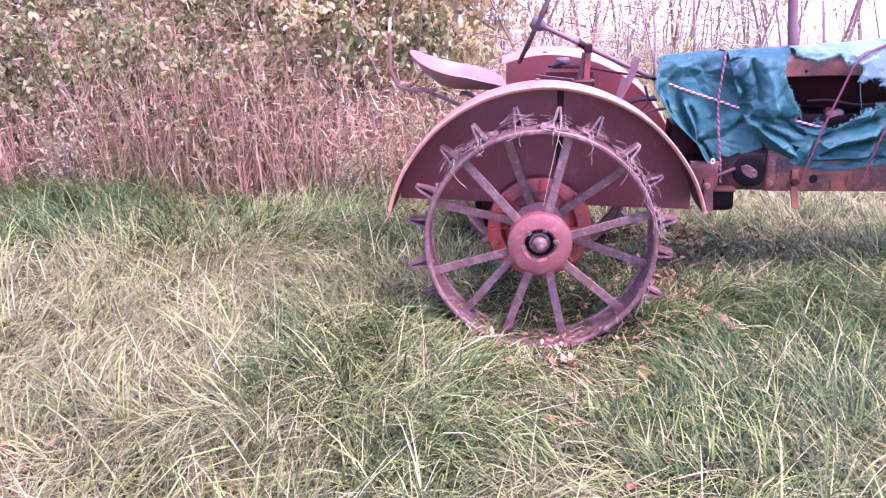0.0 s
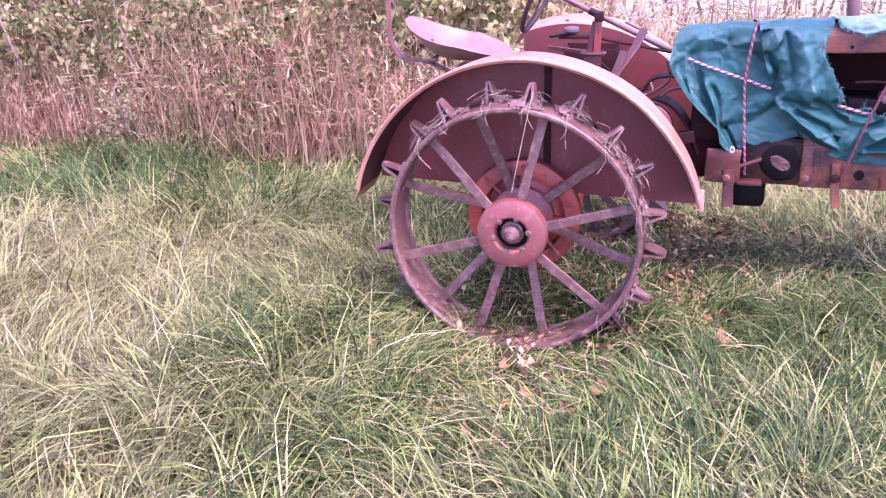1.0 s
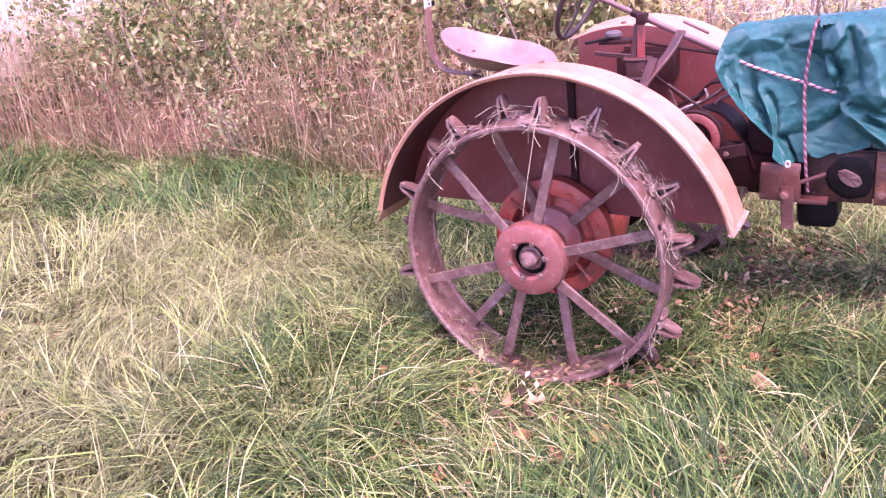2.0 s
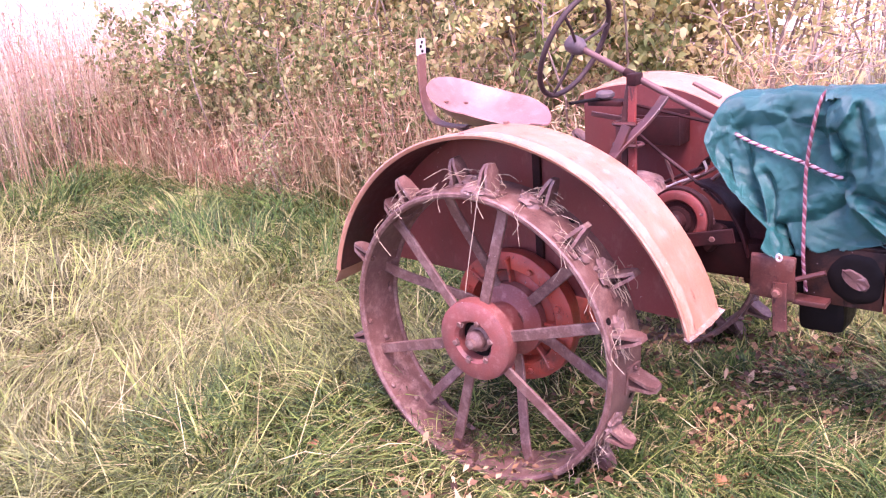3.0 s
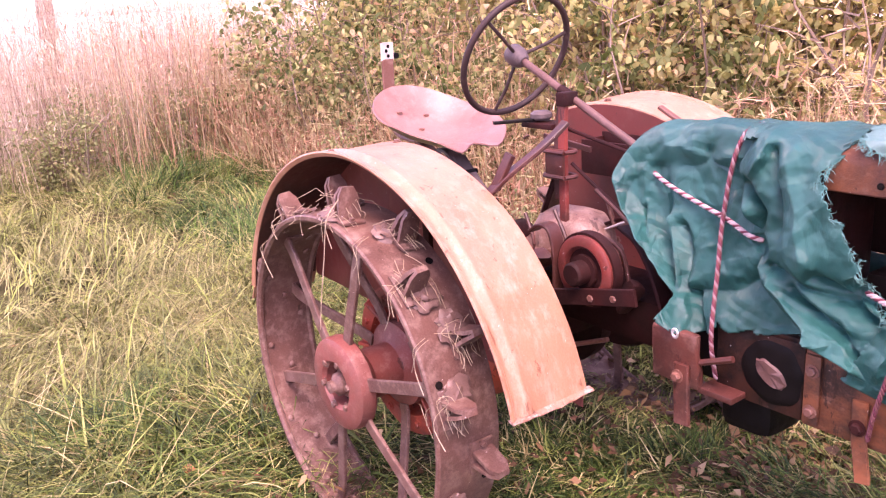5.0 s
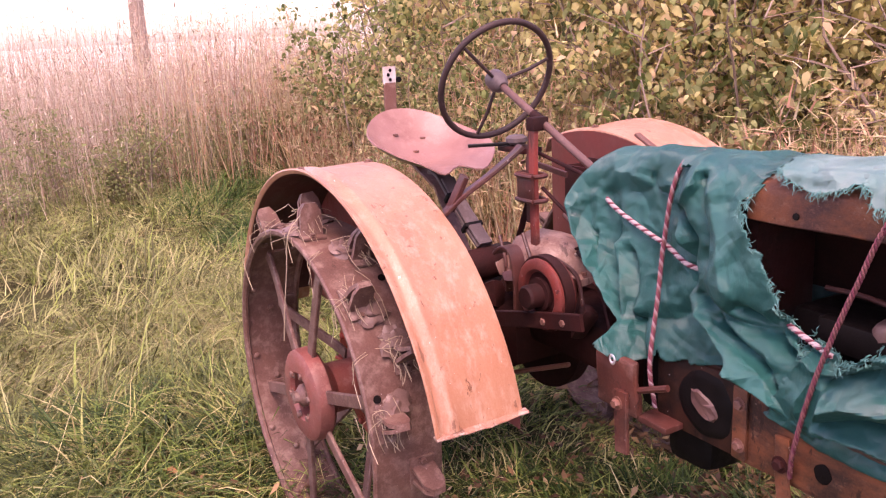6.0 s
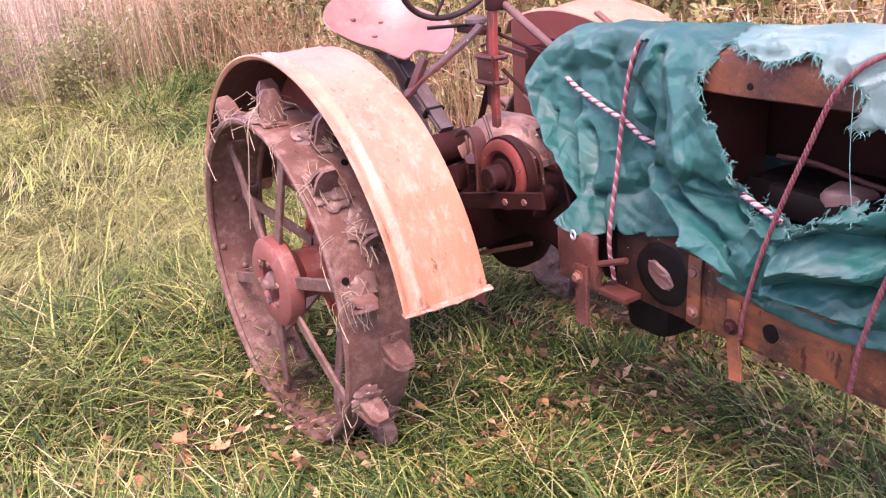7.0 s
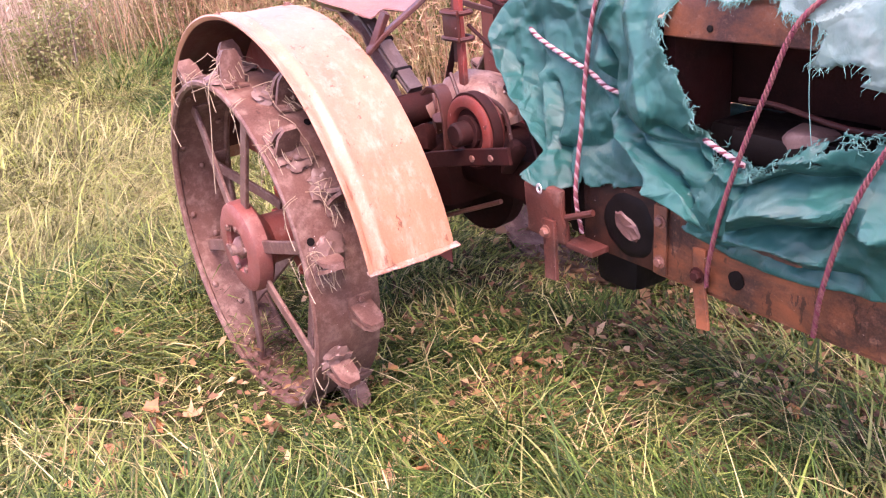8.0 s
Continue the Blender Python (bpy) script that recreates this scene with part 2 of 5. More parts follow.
WEED = plant("pinkish_dry_stalks", [(0.0, (0.20, 0.115, 0.08)), (0.35, (0.44, 0.29, 0.21)), (0.7, (0.60, 0.46, 0.36)), (0.88, (0.68, 0.58, 0.45)), (1.0, (0.22, 0.24, 0.10))], [(0.0, (0.12, 0.13, 0.05)), (0.5, (0.34, 0.30, 0.17)), (1.0, (0.50, 0.42, 0.27))], (0.5, 0.64), 0.5, glow=0.35)
FERN = plant("fern_fronds", [(0.0, (0.14, 0.15, 0.06)), (0.6, (0.25, 0.28, 0.11)), (1.0, (0.42, 0.35, 0.18))], glow=0.45)
REDWEED = plant("russet_weed_stems", [(0.0, (0.22, 0.095, 0.06)), (0.3, (0.50, 0.26, 0.17)), (0.6, (0.62, 0.42, 0.28)), (0.8, (0.66, 0.54, 0.33)), (1.0, (0.30, 0.32, 0.13))], [(0.0, (0.18, 0.17, 0.07)), (0.5, (0.40, 0.35, 0.16)), (1.0, (0.56, 0.44, 0.25))], (0.50, 0.62), 1.7, glow=0.45)
DEADGRASS = Mat("dead_grass_strand", 0.8).base((0.33, 0.25, 0.17)).m
DIRT = rusty("caked_dry_mud", (0.15, 0.085, 0.07), (0.11, 0.06, 0.05), (0.24, 0.15, 0.125), 0.5, 0.3, 0.9)
BARK = rusty("grey_brown_bark", (0.22, 0.15, 0.11), (0.15, 0.095, 0.07), (0.34, 0.26, 0.20), 0.5, 0.4, 0.9, streak=(1, 1, 0.2))
MAPLE = Mat("fallen_maple_leaf", 0.6)
MAPLE.base(MAPLE.mix(MAPLE.ramp(MAPLE.noise(45.0, 4, 0.6), 0.4, 0.7), MAPLE.colors(MAPLE.obj, [(0.0, (0.22, 0.090, 0.040)), (0.35, (0.40, 0.16, 0.05)), (0.7, (0.44, 0.23, 0.065)), (1.0, (0.34, 0.20, 0.11))]), (0.26, 0.12, 0.06)))
MAPLE = MAPLE.m


def ground_material():
    m = Mat("matted_soil_and_straw", 0.95, 0.0, 0.1)
    near = m.colors(m.noise(30.0, 6, 0.75), [(0.25, (0.028, 0.024, 0.011)), (0.5, (0.06, 0.05, 0.022)), (0.75, (0.13, 0.10, 0.05))])
    near = m.mix(m.ramp(m.noise(1.3, 4, 0.6), 0.4, 0.65), near, (0.045, 0.055, 0.018))
    sep = m.n.new("ShaderNodeSeparateXYZ")
    m.l.new(m.pos, sep.inputs[0])
    dist = m.n.new("ShaderNodeVectorMath")
    dist.operation = "LENGTH"
    m.l.new(m.pos, dist.inputs[0])
    far = m.colors(m.noise(0.15, 5, 0.6), [(0.3, (0.52, 0.43, 0.35)), (0.7, (0.66, 0.57, 0.48))])
    m.base(m.mix(m.ramp(dist.outputs["Value"], 7.0, 20.0), near, far))
    m.bump(m.noise(40.0, 6, 0.8), 0.6, 0.03)
    return m.m


GROUND = ground_material()
# ---------------------------------------------------------------- mesh helpers


def part(name, bm, material, parent=None, label="", smooth=True, sharp=38):
    """Links a bmesh as one mesh object under a thing or a part."""
    me = bpy.data.meshes.new(name)
    bmesh.ops.recalc_face_normals(bm, faces=bm.faces)
    bm.to_mesh(me)
    bm.free()
    me.materials.append(material)
    if smooth:
        for p in me.polygons:
            p.use_smooth = True
        me.set_sharp_from_angle(angle=radians(sharp))
    ob = new(name, me)
    ob.parent = parent
    if label:
        ob["label"] = label
    return ob


def share(ob, m, parent=None):
    """Another object on the same mesh."""
    o = new(ob.name.split(".")[0], ob.data)
    o.parent = parent or ob.parent
    o.matrix_basis = m
    for key in ("label", "category", "group"):
        if key in ob:
            o[key] = ob[key]
    return o


def arrays(name, verts, tris, material, parent=None):
    """One mesh from numpy arrays of places and triangles."""
    me = bpy.data.meshes.new(name)
    me.vertices.add(len(verts))
    me.vertices.foreach_set("co", np.asarray(verts, np.float32).ravel())
    me.loops.add(len(tris) * 3)
    me.loops.foreach_set("vertex_index", np.asarray(tris, np.int32).ravel())
    me.polygons.add(len(tris))
    me.polygons.foreach_set("loop_start", np.arange(len(tris), dtype=np.int32) * 3)
    me.update(calc_edges=True)
    me.materials.append(material)
    ob = new(name, me)
    ob.parent = parent
    return ob


def add(bm, other, m=None):
    """Moves a temporary bmesh into bm."""
    if m is not None:
        bmesh.ops.transform(other, matrix=m, verts=other.verts)
    me = bpy.data.meshes.new("tmp")
    other.to_mesh(me)
    other.free()
    bm.from_mesh(me)
    bpy.data.meshes.remove(me)
    return bm


def block(size, m=Matrix.Identity(4), bevel=0.004, bm=None):
    b = bmesh.new()
    bmesh.ops.create_cube(b, size=1, matrix=Matrix.Diagonal((*size, 1)))
    if bevel:
        bmesh.ops.bevel(b, geom=b.edges[:], offset=min(bevel, 0.45 * min(size)), segments=2, affect="EDGES", profile=0.6)
    return add(bm if bm is not None else bmesh.new(), b, m)


def box(x0, x1, y0, y1, z0, z1, bevel=0.004, bm=None):
    return block((x1 - x0, y1 - y0, z1 - z0), Matrix.Translation(((x0 + x1) / 2, (y0 + y1) / 2, (z0 + z1) / 2)), bevel, bm)


def rings(bm, loops, closed_ends=True, wrap=False):
    """Skins a list of vertex rings."""
    n = len(loops[0])
    last = len(loops) if wrap else len(loops) - 1
    for i in range(last):
        a, b = loops[i], loops[(i + 1) % len(loops)]
        for j in range(n):
            bm.faces.new((a[j], a[(j + 1) % n], b[(j + 1) % n], b[j]))
    if closed_ends and not wrap:
        bm.faces.new(loops[0])
        bm.faces.new(loops[-1][::-1])
    return bm


def frames_along(pts):
    out = []
    up = Vector((0, 0, 1))
    for i, p in enumerate(pts):
        d = (pts[min(i + 1, len(pts) - 1)] - pts[max(i - 1, 0)]).normalized()
        side = d.cross(up)
        if side.length < 1e-3:
            side = d.cross(Vector((0, 1, 0)))
        side.normalize()
        out.append((p, side, side.cross(d).normalized()))
    return out


def tube(pts, radius, n=10, bm=None, wrap=False):
    """A round bar along points; radius is one number or one for each point."""
    bm = bm if bm is not None else bmesh.new()
    pts = [Vector(p) for p in pts]
    rad = radius if isinstance(radius, (list, tuple)) else [radius] * len(pts)
    loops = []
    for (p, a, b), r in zip(frames_along(pts), rad):
        loops.append([bm.verts.new(p + r * (math.cos(2 * math.pi * k / n) * a + math.sin(2 * math.pi * k / n) * b)) for k in range(n)])
    return rings(bm, loops, True, wrap)


def strap(pts, width, thick, across=(0, 1, 0), bm=None):
    """A flat bar bent along points; across is the way of its width."""
    bm = bm if bm is not None else bmesh.new()
    pts = [Vector(p) for p in pts]
    w = Vector(across).normalized()
    loops = []
    for i, p in enumerate(pts):
        d = (pts[min(i + 1, len(pts) - 1)] - pts[max(i - 1, 0)]).normalized()
        a = (w - d * w.dot(d)).normalized()
        b = a.cross(d)
        c = 0.0025
        hw, ht = width / 2, thick / 2
        loops.append([bm.verts.new(p + a * s + b * q) for s, q in (
            (hw - c, ht), (-hw + c, ht), (-hw, ht - c), (-hw, -ht + c), (-hw + c, -ht), (hw - c, -ht), (hw, -ht + c), (hw, ht - c))])
    return rings(bm, loops)


def smooth_path(pts, steps=6):
    """Catmull-Rom through the points."""
    P = [Vector(p) for p in pts]
    P = [2 * P[0] - P[1]] + P + [2 * P[-1] - P[-2]]
    out = []
    for i in range(1, len(P) - 2):
        for k in range(steps):
            t = k / steps
            a, b, c, d = P[i - 1:i + 3]
            out.append(0.5 * ((2 * b) + (c - a) * t + (2 * a - 5 * b + 4 * c - d) * t * t + (3 * b - a - 3 * c + d) * t ** 3))
    out.append(P[-2])
    return out


def lathe(profile, n=40, bm=None):
    """Turns (radius, y) pairs round the y axis."""
    bm = bm if bm is not None else bmesh.new()
    loops = []
    for r, y in profile:
        loops.append([bm.verts.new((r * math.cos(2 * math.pi * k / n), y, r * math.sin(2 * math.pi * k / n))) for k in range(n)])
    return rings(bm, loops)


def bolt_mesh(r=0.011, h=0.009):
    """A hexagon head with a washer; it stands on y = 0 and points to -y."""
    bm = lathe([(r * 1.45, 0), (r * 1.45, -0.002), (r * 0.9, -0.002)], 12)
    return lathe([(r, 0), (r, -h * 0.8), (r * 0.8, -h)], 6, bm)


def jitter(bm, amount, scale=9.0):
    """Dents: moves the vertices a little by a smooth noise."""
    for v in bm.verts:
        v.co += amount * noise.noise_vector(v.co * scale)
    return bm


# ---------------------------------------------------------------- ground
def hump(x, y):
    """Height of the soil: slight unevenness near by, and a dip where each rear wheel has sunk in."""
    dip = sum(0.075 * math.exp(-((x - 0.03) / 0.34) ** 2 - ((y - w) / 0.24) ** 2) for w in (0.10, 1.40))
    return 0.025 * noise.noise(Vector((x * 0.9, y * 0.9, 3.0))) + 0.010 * noise.noise(Vector((x * 3.1, y * 3.1, 7.0))) - dip


def build_ground():
    bm = bmesh.new()
    line = [-900, -300, -120, -60, -30, -18, -12] + [-8 + 0.125 * i for i in range(121)] + [10, 14, 20, 35, 70, 150, 400, 900]
    vs = [[bm.verts.new((x, y, hump(x, y) if abs(x) < 9 and abs(y) < 9 else 0.0)) for x in line] for y in line]
    for j in range(len(line) - 1):
        for i in range(len(line) - 1):
            bm.faces.new((vs[j][i], vs[j][i + 1], vs[j + 1][i + 1], vs[j + 1][i]))
    tagged(part("ground", bm, GROUND), "matted soil with dry straw, opening on a pale field", "ground", kind="structure")


build_ground()

# ---------------------------------------------------------------- tractor
# Local axes: origin on the rear axle at the plane of the wheel's outer rim edge, x ahead, y to the far side.
tractor = tagged(new("tractor"), "old rusty red farm tractor on steel lug wheels in grass", "tractor")
tractor.matrix_basis = pose(0, 0, AXLE)
MID = 0.79
FRONT = 0.035  # the front end and what lies on it, ahead of the drawn places
RIM = 0.535


def moved(build, x, z):
    """Runs a builder and moves the parts that it adds to the tractor."""
    before = set(tractor.children)
    build()
    for ob in set(tractor.children) - before:
        ob.matrix_basis = Matrix.Translation((x, 0, z)) @ ob.matrix_basis


def build_rear_wheel():
    wid = 0.205
    # rim: a flat steel tyre with a turned-in bead on both edges
    n = 96
    prof = [(RIM, 0.012), (RIM + 0.003, 0.002), (RIM - 0.002, -0.004), (RIM - 0.012, -0.004), (RIM - 0.020, 0.004), (RIM - 0.020, 0.012),
            (RIM - 0.010, 0.018), (RIM - 0.010, wid - 0.018), (RIM - 0.020, wid - 0.012), (RIM - 0.020, wid - 0.004), (RIM - 0.012, wid + 0.004),
            (RIM, wid)]
    bm = bmesh.new()
    loops = []
    for k in range(n):
        a = 2 * math.pi * k / n
        d = 0.0022 * noise.noise(Vector((math.cos(a) * 3, math.sin(a) * 3, 1)))
        loops.append([bm.verts.new(((r + d) * math.cos(a), y + 0.5 * d, (r + d) * math.sin(a))) for r, y in prof])
    rings(bm, loops, wrap=True)
    wheel = part("rear_wheel", bm, WHEEL, tractor, "rusted steel wheel with spade lugs and flat spokes")
    # hub with two flanges, an open recess and a domed cap
    hub = part("hub", lathe([(0.070, 0.045), (0.070, -0.010), (0.080, -0.022), (0.130, -0.022), (0.146, -0.012), (0.150, 0.004), (0.150, 0.032), (0.140, 0.042),
                             (0.108, 0.050), (0.082, 0.08), (0.080, 0.18), (0.10, 0.195), (0.14, 0.205), (0.14, 0.242), (0.09, 0.250)], 48), HUB, wheel, "red painted hub, dusty and worn")
    hub.matrix_basis = pose(0, 0.022, 0)
    # recess floor coloured near-black
    part("hub_recess", lathe([(0.071, 0.044), (0.071, 0.026), (0.02, 0.026)], 32), BLACKOIL_SHADE, hub, "near-black recess floor")
    part("axle_end", jitter(lathe([(0.050, 0.028), (0.050, 0.012), (0.038, 0.008), (0.036, -0.014), (0.028, -0.022), (0.020, -0.030), (0.018, -0.044), (0.006, -0.047)], 14), 0.004, 40), WHEEL, hub, "greasy axle end")
    b0 = None
    for k in range(6):
        a = radians(60 * k + 12)
        m = pose(0.078 * math.cos(a), -0.016, 0.078 * math.sin(a), 0, -17 * k, 0)
        if b0 is None:
            b0 = part("hub_bolt", bolt_mesh(0.011, 0.012), WHEEL, hub)
            b0.matrix_basis = m
        else:
            share(b0, m)
    # twelve flat spokes, in turn from the outer and the inner flange
    def spoke(y_hub, y_rim):
        pts = [Vector((0.135, y_hub, 0)), Vector((0.20, y_hub + 0.10 * (y_rim - y_hub), 0)), Vector((0.44, y_rim - 0.08 * (y_rim - y_hub), 0)), Vector((RIM - 0.012, y_rim, 0))]
        b = strap(smooth_path(pts, 4), 0.040, 0.013, (0, 0, 1))
        foot = strap([(RIM - 0.013, y_rim - 0.006, 0), (RIM - 0.016, y_rim + 0.055, 0)], 0.044, 0.008, (0, 0, 1))
        return add(b, foot)
    so = si = None
    for k in range(12):
        a = 15 + 30 * k - 4 * math.sin(k * 1.7)
        m = pose(0, 0, 0, 0, -a, 0)
        if k % 2 == 0:
            so = share(so, m) if so else part("spoke", spoke(0.040, 0.065), WHEEL, wheel)
            so.matrix_basis = m
        else:
            si = share(si, m) if si else part("spoke", spoke(0.225, 0.135), WHEEL, wheel)
            si.matrix_basis = m
    # spade lugs: folded plates with a foot, two staggered rows of ten
    def lug():
        b = bmesh.new()
        h = 0.096
        # two cheeks meeting in a blunt spade tip, open behind
        for s in (-1, 1):
            q = [(0, -0.034, 0), (0.004, 0.034, 0), (h * 0.75, 0.031, 0.0), (h, 0.018, 0), (h, -0.016, 0), (h * 0.78, -0.031, 0)]
            lo = [b.verts.new((x, y, s * (0.017 * (1 - x / h) + 0.005) - 0.0055)) for x, y, z in q]
            hi = [b.verts.new((x, y, s * (0.017 * (1 - x / h) + 0.005) + 0.0055)) for x, y, z in q]
            b.faces.new(lo)
            b.faces.new(hi[::-1])
            for i in range(6):
                b.faces.new((lo[i], lo[(i + 1) % 6], hi[(i + 1) % 6], hi[i]))
        add(b, block((0.009, 0.075, 0.105), Matrix.Translation((0.003, 0, 0)), 0.003))
        for z in (-0.042, 0.042):
            add(b, bolt_mesh(0.008, 0.010), pose(0.007, 0.0, z, 0, 0, 90) )
        return jitter(b, 0.006, 16)
    l0 = None
    for k in range(20):
        a, y = 47 + 18 * k, (0.058 if k % 2 == 0 else 0.140)
        m = pose(0, 0, 0, 0, -a, 0) @ pose(RIM, y, 0, 4 * math.sin(k * 2.3), 5 * math.sin(k * 3.1), 6 * math.sin(k * 1.3))
        if l0 is None:
            l0 = part("lug", lug(), WHEEL, wheel)
            l0.matrix_basis = m
        else:
            share(l0, m)
    # bolt holes in the tyre: black discs laid on it for their dark
    h0 = None
    for k in range(0, 20, 2):
        m = pose(0, 0, 0, 0, -(54 + 18 * k + 3 * math.sin(k * 2.1)), 0) @ pose(RIM + 0.002, (0.165, 0.040)[k // 2 % 2] + 0.01 * math.sin(k), 0, 0, 0, 90)
        if h0 is None:
            h0 = part("bolt_hole", lathe([(0.0115, 0.001), (0.011, -0.0012), (0.002, -0.0012)], 12), BLACKOIL_SHADE, wheel)
            h0.matrix_basis = m
        else:
            share(h0, m)
    # rivet heads on the inside of the rim
    r0 = None
    for k in range(36):
        a = radians(10 * k + 4)
        y = (0.035, 0.10, 0.165)[k % 3]
        m = pose(0, 0, 0, 0, -math.degrees(a), 0) @ pose(RIM - 0.0105, y, 0, 0, 0, -90)
        if r0 is None:
            r0 = part("rivet", lathe([(0.012, 0), (0.0115, -0.005), (0.006, -0.009), (0.001, -0.0095)], 10), WHEEL, wheel)
            r0.matrix_basis = m
        else:
            share(r0, m)
    return wheel


near_wheel = build_rear_wheel()
copy_thing(near_wheel, pose(0.03, 1.51, -0.01, 0, 0, 180))


def build_tangles():
    """Dry grass wound round the upper lugs, with ends that hang down."""
    r = random.Random(3)
    for k, a in enumerate((47, 65, 83, 101, 119, 29, -26, -44, 11, 137)):
        a = radians(a)
        y = 0.058 if k % 2 == 0 else 0.14
        bm = bmesh.new()
        for _ in range(12):
            c = Vector(((RIM + r.uniform(0.0, 0.06)) * math.cos(a), y + r.gauss(0, 0.03), (RIM + r.uniform(0.0, 0.06)) * math.sin(a)))
            t = Vector((-math.sin(a), 0, math.cos(a)))
            pts = []
            ln = r.uniform(0.06, 0.16)
            for i in range(5):
                u = i / 4 - 0.5
                pts.append(c + t * ln * u * r.uniform(0.7, 1.2) + Vector((r.gauss(0, 0.006), (u + 0.2) * r.gauss(-0.01, 0.03), r.gauss(-0.05 * u * u, 0.006))))
            tube(smooth_path(pts, 2), 0.0010, 3, bm)
        for _ in range(2):
            c = Vector((RIM * math.cos(a) + r.gauss(0, 0.02), -0.012 + r.gauss(0, 0.004), RIM * math.sin(a) + 0.01))
            ln = r.uniform(0.04, 0.12)
            tube(smooth_path([c + Vector((0, 0.04, 0.02)), c, c + Vector((r.gauss(0, 0.01), 0, -ln * 0.5)), c + Vector((r.gauss(0, 0.02), 0, -ln))], 2), 0.0011, 3, bm)
        clod = bmesh.new()
        bmesh.ops.create_icosphere(clod, subdivisions=3, radius=1.0)
        for v in clod.verts:
            v.co *= 1 + 0.55 * noise.noise(v.co * 2.3 + Vector((k, 0, 0))) + 0.25 * noise.noise(v.co * 6)
        bmesh.ops.transform(clod, matrix=pose(0, 0, 0, 0, -math.degrees(a), 0) @ pose(RIM + 0.004, y + r.uniform(-0.03, 0.05), r.choice((-1, 1)) * 0.035) @ Matrix.Diagonal((0.020, 0.045, 0.042, 1)), verts=clod.verts)
        part("mud_clod", clod, DIRT, near_wheel, "dry mud caked beside a lug")
        part("tangled_straw", bm, DEADGRASS, near_wheel, "dry grass tangled on the lugs", smooth=False)["kind"] = "stuff"
    part("hanging_straw", tube(smooth_path([(0.085, 0.03, 0.60), (0.078, -0.012, 0.545), (0.055, -0.02, 0.43), (0.03, -0.03, 0.30), (0.012, -0.035, 0.20)], 4), 0.0016, 5), DEADGRASS, near_wheel, "long straw hanging from a lug")


build_tangles()

FC, FR = Vector((0.02, 0, -0.04)), 0.742  # fender arc


def build_fender(side):
    """side 1: the near fender, its open face to -y; -1 mirrors it to the far side."""
    def Y(y):
        return y if side == 1 else 1.51 - y
    drop, ahead = (0.0, 0.0) if side == 1 else (0.020, 0.05)
    y0, y1 = 0.072, 0.338
    a0, a1 = 15.0, 166.0 if side == 1 else 112.0
    arcs = [radians(a0 + (a1 - a0) * i / 60) for i in range(61)]

    def rim_pt(a, r):
        p = FC + Vector((r * math.cos(a), 0, r * math.sin(a)))
        p.x += ahead
        p.z += 0.012 * math.sin((a - arcs[0]) * 1.0) - 0.012 + drop
        return p
    # curved top sheet, with a pressed rib and rolled near edge
    prof = [(0.000, y0 + 0.006), (0.006, y0), (0.012, y0 - 0.003), (0.017, y0), (0.016, y0 + 0.008), (0.010, y0 + 0.014), (0.008, y0 + 0.030),
            (0.0165, y0 + 0.045), (0.0165, y0 + 0.058), (0.008, y0 + 0.075), (0.008, y1 - 0.02), (0.004, y1 - 0.004), (-0.002, y1), (0.000, y1 - 0.006),
            (0.002, y1 - 0.03), (0.002, y0 + 0.07), (0.008, y0 + 0.055), (0.002, y0 + 0.03), (0.004, y0 + 0.014)]
    bm = bmesh.new()
    loops = []
    for a in arcs:
        loops.append([])
        for dr, y in prof:
            p = rim_pt(a, FR + dr)
            d = 0.003 * noise.noise(Vector((p.x * 5, y * 6, p.z * 5)))
            loops[-1].append(bm.verts.new((p.x + d, Y(y), p.z + d)))
    rings(bm, loops)
    fender = part("fender", bm, FENDER_TOP, tractor, "curved sheet fender, bleached orange on top")
    # inner skin in darker red: shade under the arch put into its colour
    bm = bmesh.new()
    strip = []
    for a in arcs:
        strip.append([bm.verts.new((p.x, Y(y), p.z)) for y in (y0 + 0.008, y0 + 0.06, y0 + 0.13, y1 - 0.006) for p in (rim_pt(a, FR - 0.0015 - 0.002 * (y > y0 + 0.02)),)])
    for i in range(len(strip) - 1):
        for j in range(3):
            bm.faces.new((strip[i][j], strip[i][j + 1], strip[i + 1][j + 1], strip[i + 1][j]))
    part("underside", bm, OXIDE, fender, "underside in darker red for the shade beneath")
    # inner side panel between arc and a straight lower edge
    bm = bmesh.new()
    front, back = [], []
    for a in arcs[1:-1]:
        p = rim_pt(a, FR - 0.001)
        front.append(p)
    zb = 0.125 + drop
    rows = []
    for p in front:
        zlow = zb - 0.045 * (p.x + 0.7) / 1.4
        rows.append([Vector((p.x, 0, p.z + (zlow - p.z) * t / 8 if p.z > zlow else p.z)) for t in range(9)])
    vs = [[bm.verts.new((p.x, Y(y1 - 0.003 + 0.006 * noise.noise(p * 3.0)), p.z)) for p in r] for r in rows]
    for i in range(len(vs) - 1):
        for j in range(8):
            if (vs[i][j].co - vs[i][j + 1].co).length > 1e-5 or (vs[i + 1][j].co - vs[i + 1][j + 1].co).length > 1e-5:
                bm.faces.new((vs[i][j], vs[i][j + 1], vs[i + 1][j + 1], vs[i + 1][j]))
    bmesh.ops.remove_doubles(bm, verts=bm.verts, dist=1e-4)
    bmesh.ops.solidify(bm, geom=bm.faces[:], thickness=0.003)
    part("side_panel", bm, FENDER, fender, "faded red inner panel")
    # stiffener, lower front lip, tail
    part("stiffener", box(0.075, 0.105, min(Y(y1 - 0.022), Y(y1 - 0.002)), max(Y(y1 - 0.022), Y(y1 - 0.002)), 0.10 + drop, 0.685 + drop, 0.003), DARKRED, fender, "dark upright brace")
    p = rim_pt(arcs[0], FR + 0.004)
